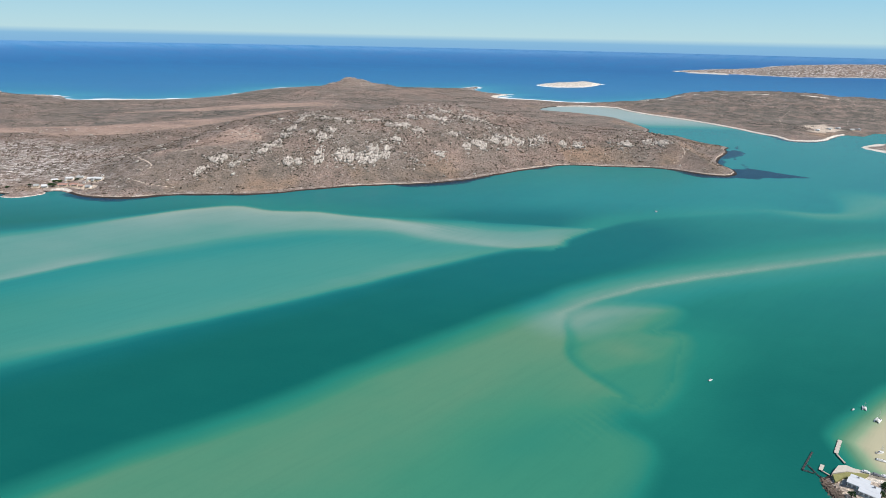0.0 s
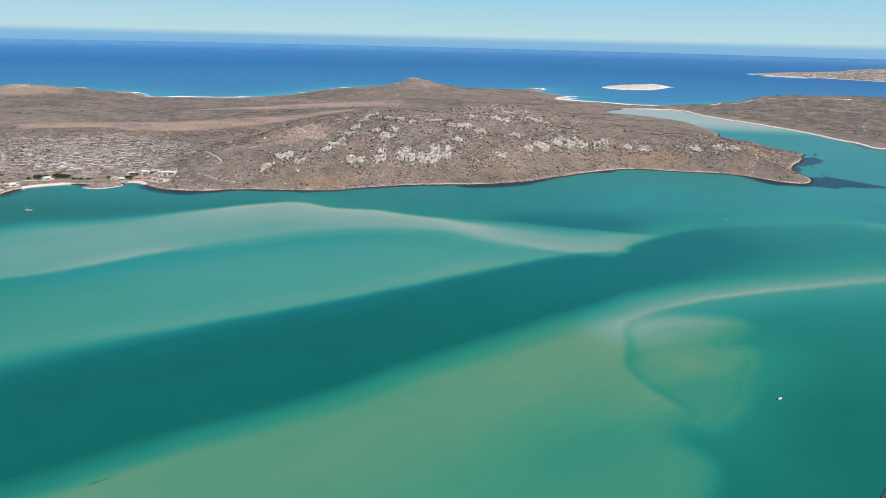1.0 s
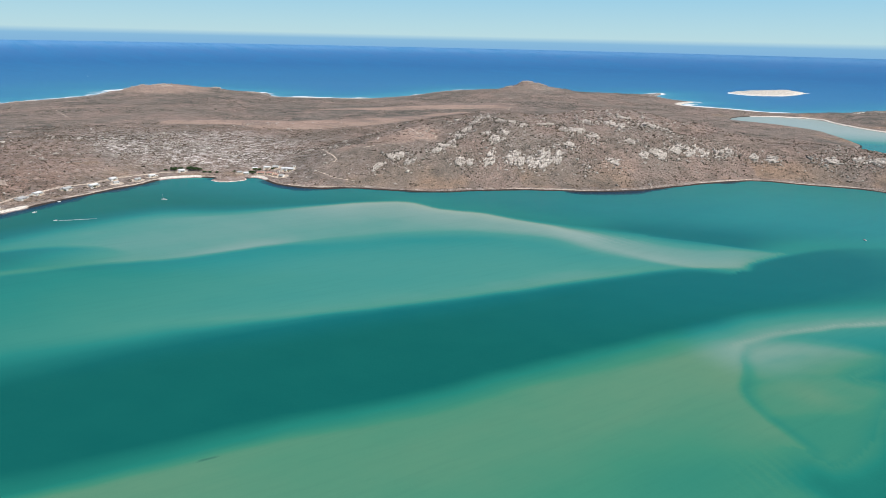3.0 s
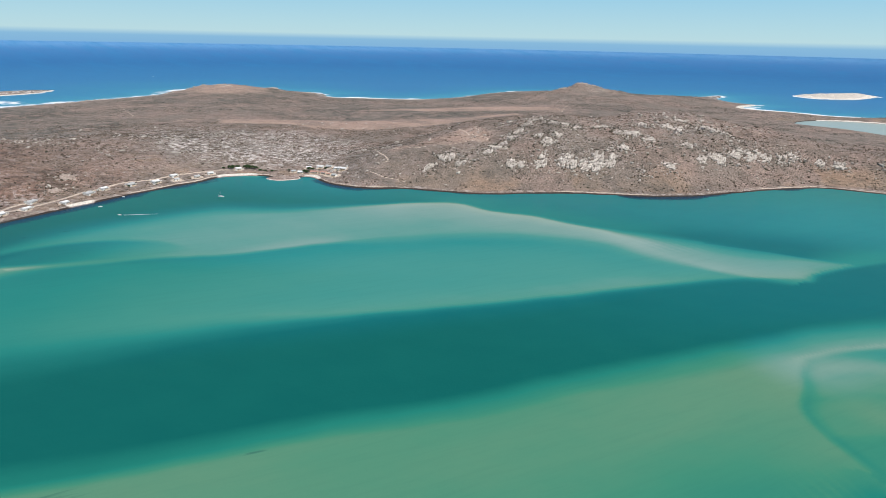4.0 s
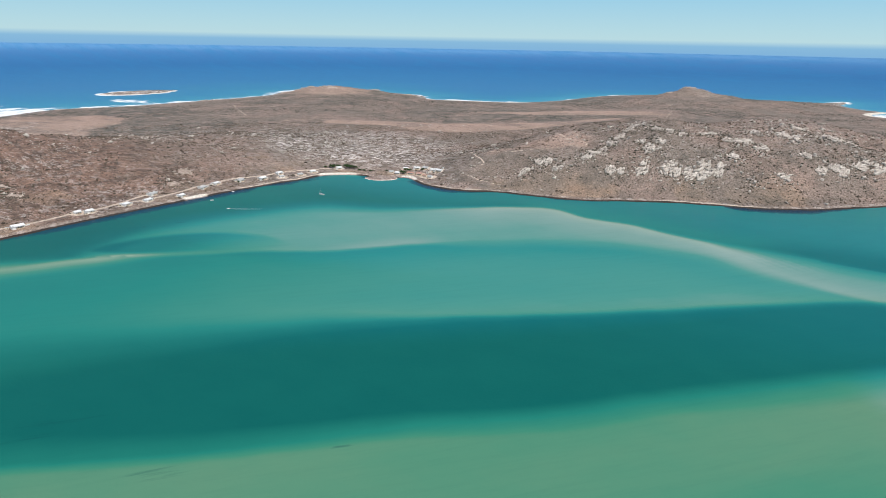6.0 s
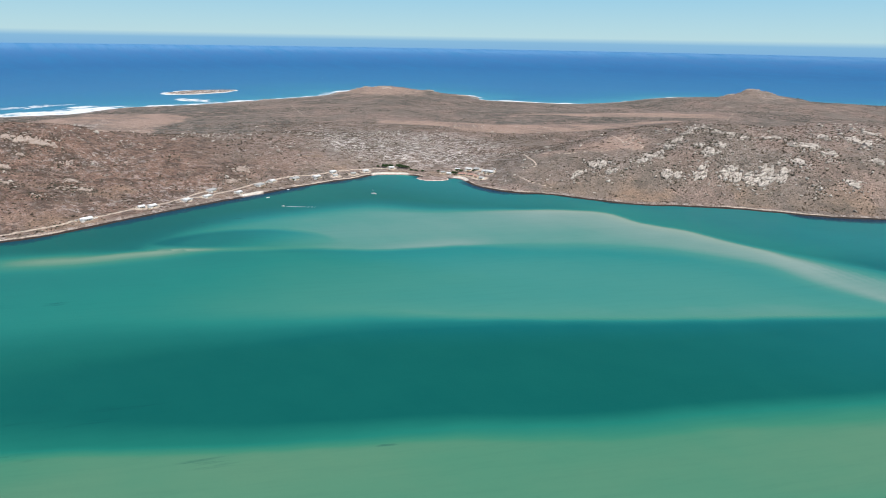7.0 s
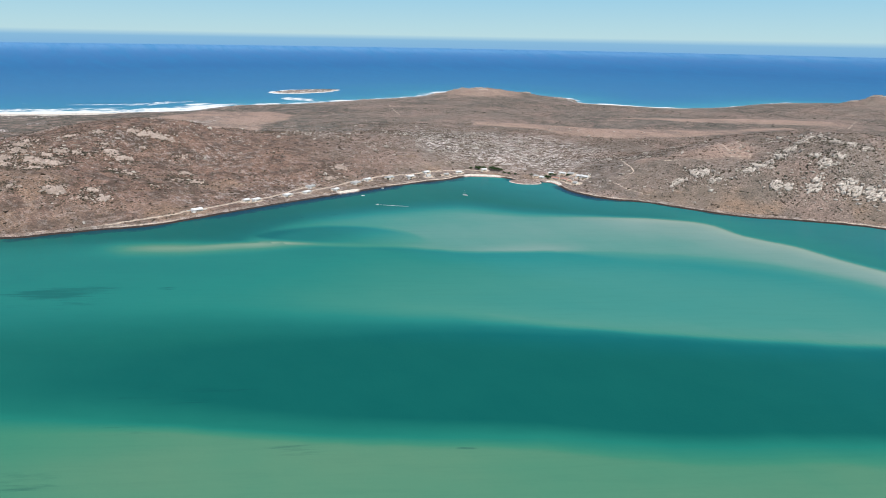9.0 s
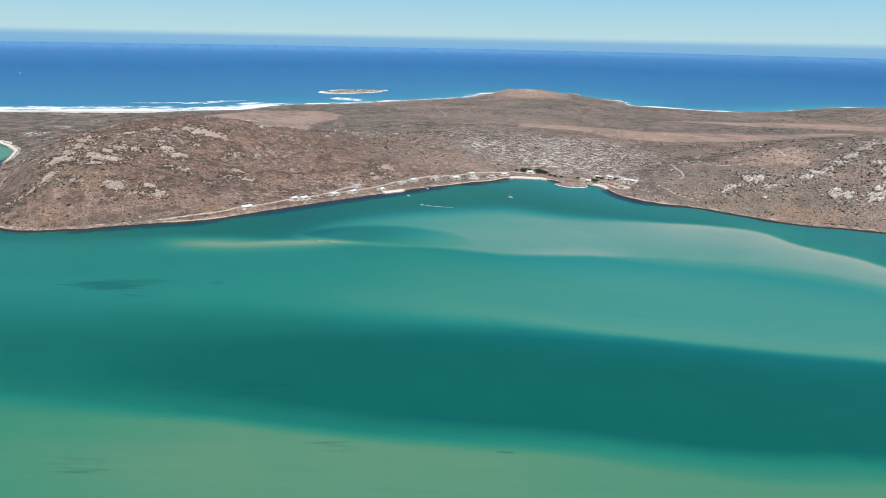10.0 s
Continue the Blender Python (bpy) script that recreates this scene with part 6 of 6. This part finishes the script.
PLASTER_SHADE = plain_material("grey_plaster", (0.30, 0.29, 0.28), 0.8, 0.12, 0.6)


def town_height(x, y):
    xs, ys = np.array([float(x)]), np.array([float(y)])
    d = float(area_distance(xs, ys, TOWN_SHORE)[0])
    return min(0.3 + d * 0.22, 3.2) if d > 0 else d * 0.3


def jetty(name, a, b, width, z, label, mat, step=0.6, floats=False):
    """A deck of planks from a to b on piles."""
    a, b = Vector((*a, 0)), Vector((*b, 0))
    run = (b - a).length
    turn = math.degrees(math.atan2(b.y - a.y, b.x - a.x))
    base = thing(name, a.x, a.y, 0, turn, label, "jetty", "jetties at the point")
    n = max(2, int(run / step))
    plank = bpy.data.meshes.new("plank")
    bm = boxed((run / n - 0.05, width, 0.09), (0, 0, 0))
    bm.to_mesh(plank)
    bm.free()
    plank.materials.append(mat)
    for i in range(n):
        ob = new("plank", plank)
        ob.parent = base
        ob.matrix_basis = pose((i + 0.5) * run / n, 0, z + 0.02 * math.sin(i * 2.4), 0, 0, 0)
    for sy in (-1, 1):
        part("beam", boxed((run, 0.16, 0.22), (run / 2, sy * width * 0.4, z - 0.16)), PLANK, base)
        for i in range(max(2, int(run / 3.5)) + 1):
            px = 0.2 + (run - 0.4) * i / max(2, int(run / 3.5))
            part("pile", rod(bmesh.new(), (px, sy * width * 0.42, -1.6), (px, sy * width * 0.42, z + (0.5 if floats else -0.05)), 0.13, 0.11, 7), TARRED, base)


jetty("jetty", (247, 325), (247.2, 334.5), 1.0, 0.9, "narrow plank walkway out to a floating jetty", PLANK)
jetty("jetty", (247.2, 335), (258, 349), 2.4, 0.8, "pale concrete and timber floating jetty", CONCRETE, 2.4, True)
jetty("jetty", (231, 313.5), (228.5, 317.8), 0.9, 0.9, "short plank gangway from the rocky point", PLANK)
jetty("jetty", (228, 318), (232.2, 323.2), 2.2, 0.8, "small pale floating landing stage", CONCRETE, 1.6, True)
jetty("breakwater", (217.5, 318.5), (233, 336), 1.0, 0.55, "dark tarred floating breakwater", TARRED, 2.2, True)
jetty("breakwater", (217.5, 318.5), (223, 315.6), 0.9, 0.55, "dark tarred floating breakwater", TARRED, 2.0, True)
jetty("breakwater", (223.4, 323), (224.2, 316), 0.7, 0.5, "dark tarred floating breakwater", TARRED, 2.0, True)
jetty("breakwater", (224, 315), (226, 309.5), 0.8, 0.5, "dark tarred floating breakwater", TARRED, 2.0, True)


def slab_from(name, outline, z, thick, mat, label, category, kind="structure"):
    bm = bmesh.new()
    lo = [bm.verts.new((x, y, z - thick)) for x, y in outline]
    hi = [bm.verts.new((x, y, z)) for x, y in outline]
    bm.faces.new(hi)
    bm.faces.new(lo[::-1])
    n = len(outline)
    for i in range(n):
        bm.faces.new((lo[i], lo[(i + 1) % n], hi[(i + 1) % n], hi[i]))
    bmesh.ops.recalc_face_normals(bm, faces=bm.faces)
    me = bpy.data.meshes.new(name)
    bm.to_mesh(me)
    bm.free()
    me.materials.append(mat)
    return tagged(new(name, me), label, category, kind=kind)


slab_from("lawn", [(229, 305), (231, 311.5), (241, 314), (253, 312.5), (247, 308), (236, 309)], 3.0, 1.6, LAWN, "small patch of dry lawn on the point", "lawn")
slab_from("quay", [(232, 313.6), (240, 321), (245, 321.6), (248, 318.6), (258, 313.6), (276, 306), (275, 303), (257, 311.6), (242, 315.6)], 2.2, 2.6, CONCRETE, "pale concrete quay along the waterfront", "quay")
slab_from("road", [(262, 306), (300, 296), (340, 280), (342, 272), (300, 286), (262, 297)], 3.5, 0.6, PAVING, "sandy brick-paved parking area by the quay", "road")


def waterfront_house():
    base = thing("waterfront_house", 240.5, 298.5, 2.9, 319, "long white waterfront house with pale grey roofs", "house")
    wings = ((0, 0, 15, 5.6, 3.0, 0.5), (-2.4, 4.9, 9, 4.0, 2.7, 0.4), (3.6, -4.6, 9.5, 4.2, 2.6, 0.4))
    for i, (x, y, w, d, h, rise) in enumerate(wings):
        bm = gabled_walls(bmesh.new(), w, d, h, rise)
        bmesh.ops.translate(bm, verts=bm.verts, vec=(x, y, 0))
        wing = part("wall", bm, WHITEWASH, base)
        bm = gable(bmesh.new(), w, d, h + 0.06 + 0.05 * i, rise, 0.5)
        bmesh.ops.translate(bm, verts=bm.verts, vec=(x, y, 0))
        part("roof", bm, SLATE_ROOF, base)
        for k in range(int(w / 2.4)):
            wx = x - w / 2 + (k + 0.5) * 2.4
            for sy in (-1, 1):
                win = part("window", boxed((1.5, 0.08, 1.6), (wx, y + sy * (d / 2 + 0.02), 1.4)), PLASTER_SHADE, wing)
    for sy in (-1.6, 1.6):
        part("gable_window", boxed((0.08, 1.9, 2.1), (-7.55, sy * 0.8, 1.3)), DARK_GLASS, base)
    part("deck", boxed((2.4, 6.0, 0.3), (-9.0, 0, 0.15), 0, 0.03), PLANK, base)
    part("chimney", boxed((1.0, 1.0, 2.4), (5.0, 0.5, 3.8), 0, 0.05), PLASTER_SHADE, base)
    part("chimney", boxed((0.8, 0.8, 1.6), (-3.4, 4.9, 3.4), 0, 0.05), PLASTER_SHADE, base)


waterfront_house()


def armour(count, x0, y0, x1, y1, spread, label, mat, low, high):
    base = thing("rock_armour", x0, y0, town_height(x0, y0), 0, label, "rocks", "rocks round the point")
    z0 = town_height(x0, y0)
    shapes = []
    for k in range(4):
        me = bpy.data.meshes.new("rock")
        b = hull(rng, 18, (1.0, 0.85, 0.7), 0.5)
        b.to_mesh(me)
        b.free()
        me.materials.append(mat)
        shapes.append(me)
    for _ in range(count):
        s = rng.random()
        bx, by = x0 + (x1 - x0) * s + rng.gauss(0, spread), y0 + (y1 - y0) * s + rng.gauss(0, spread)
        size = rng.uniform(low, high)
        ob = new("rock", rng.choice(shapes))
        ob.parent = base
        ob.matrix_basis = pose(bx - x0, by - y0, town_height(bx, by) - z0 + 0.2 * size, rng.gauss(0, 12), rng.gauss(0, 12), rng.uniform(0, 360)) @ Matrix.Diagonal((size, size * rng.uniform(0.6, 1), size * rng.uniform(0.6, 1), 1))


BROWN_ROCK = plain_material("brown_shore_rock", (0.17, 0.125, 0.095), 0.9, 0.35, 0.9)
armour(130, 224, 311, 223.5, 291, 1.3, "brown boulders round the rocky point", BROWN_ROCK, 0.35, 1.0)
armour(60, 226, 306, 227, 292, 1.2, "brown boulders round the rocky point", BROWN_ROCK, 0.4, 1.1)
armour(40, 250, 317.5, 272, 308.5, 0.7, "dark rocks along the foot of the quay", BROWN_ROCK, 0.3, 0.8)

CAR_PAINTS = [plain_material("white_car_paint", (0.72, 0.72, 0.71), 0.25, 0.03, 1.0), plain_material("grey_car_paint", (0.20, 0.21, 0.22), 0.25, 0.05, 1.0)]


def car(x, y, turn, paint, label):
    z = 2.2
    base = thing("car", x, y, z, turn, label, "car", "parked cars")
    part("body", boxed((4.2, 1.75, 0.65), (0, 0, 0.65), 0, 0.14), paint, base)
    cabin = part("cabin", boxed((2.3, 1.55, 0.55), (-0.2, 0, 1.22), 0, 0.18), paint, base)
    part("window", boxed((2.34, 1.3, 0.3), (-0.2, 0, 1.22)), DARK_GLASS, cabin)
    for sx in (-1.3, 1.3):
        for sy in (-0.8, 0.8):
            part("wheel", rod(bmesh.new(), (sx, sy - 0.1, 0.32), (sx, sy + 0.1, 0.32), 0.32, 0.32, 10), RUBBER, base)


for i, (x, y, turn) in enumerate([(252.5, 314.6, 334), (257, 312.4, 334), (261.5, 310.8, 336), (266, 308.6, 336), (270.5, 306.8, 337)]):
    car(x, y, turn, CAR_PAINTS[i % 2], "white parked car beside the quay" if i % 2 == 0 else "dark grey parked car beside the quay")

for i, (x, y, height, spread) in enumerate([(231, 293, 3.2, 2.2), (252, 297, 4.2, 2.8), (256, 300, 3.6, 2.6), (247, 292, 3.0, 2.2)]):
    tree(x, y, height, spread, "dark green garden tree beside the waterfront house", 40 + i, town_height(x, y), "garden trees on the point")
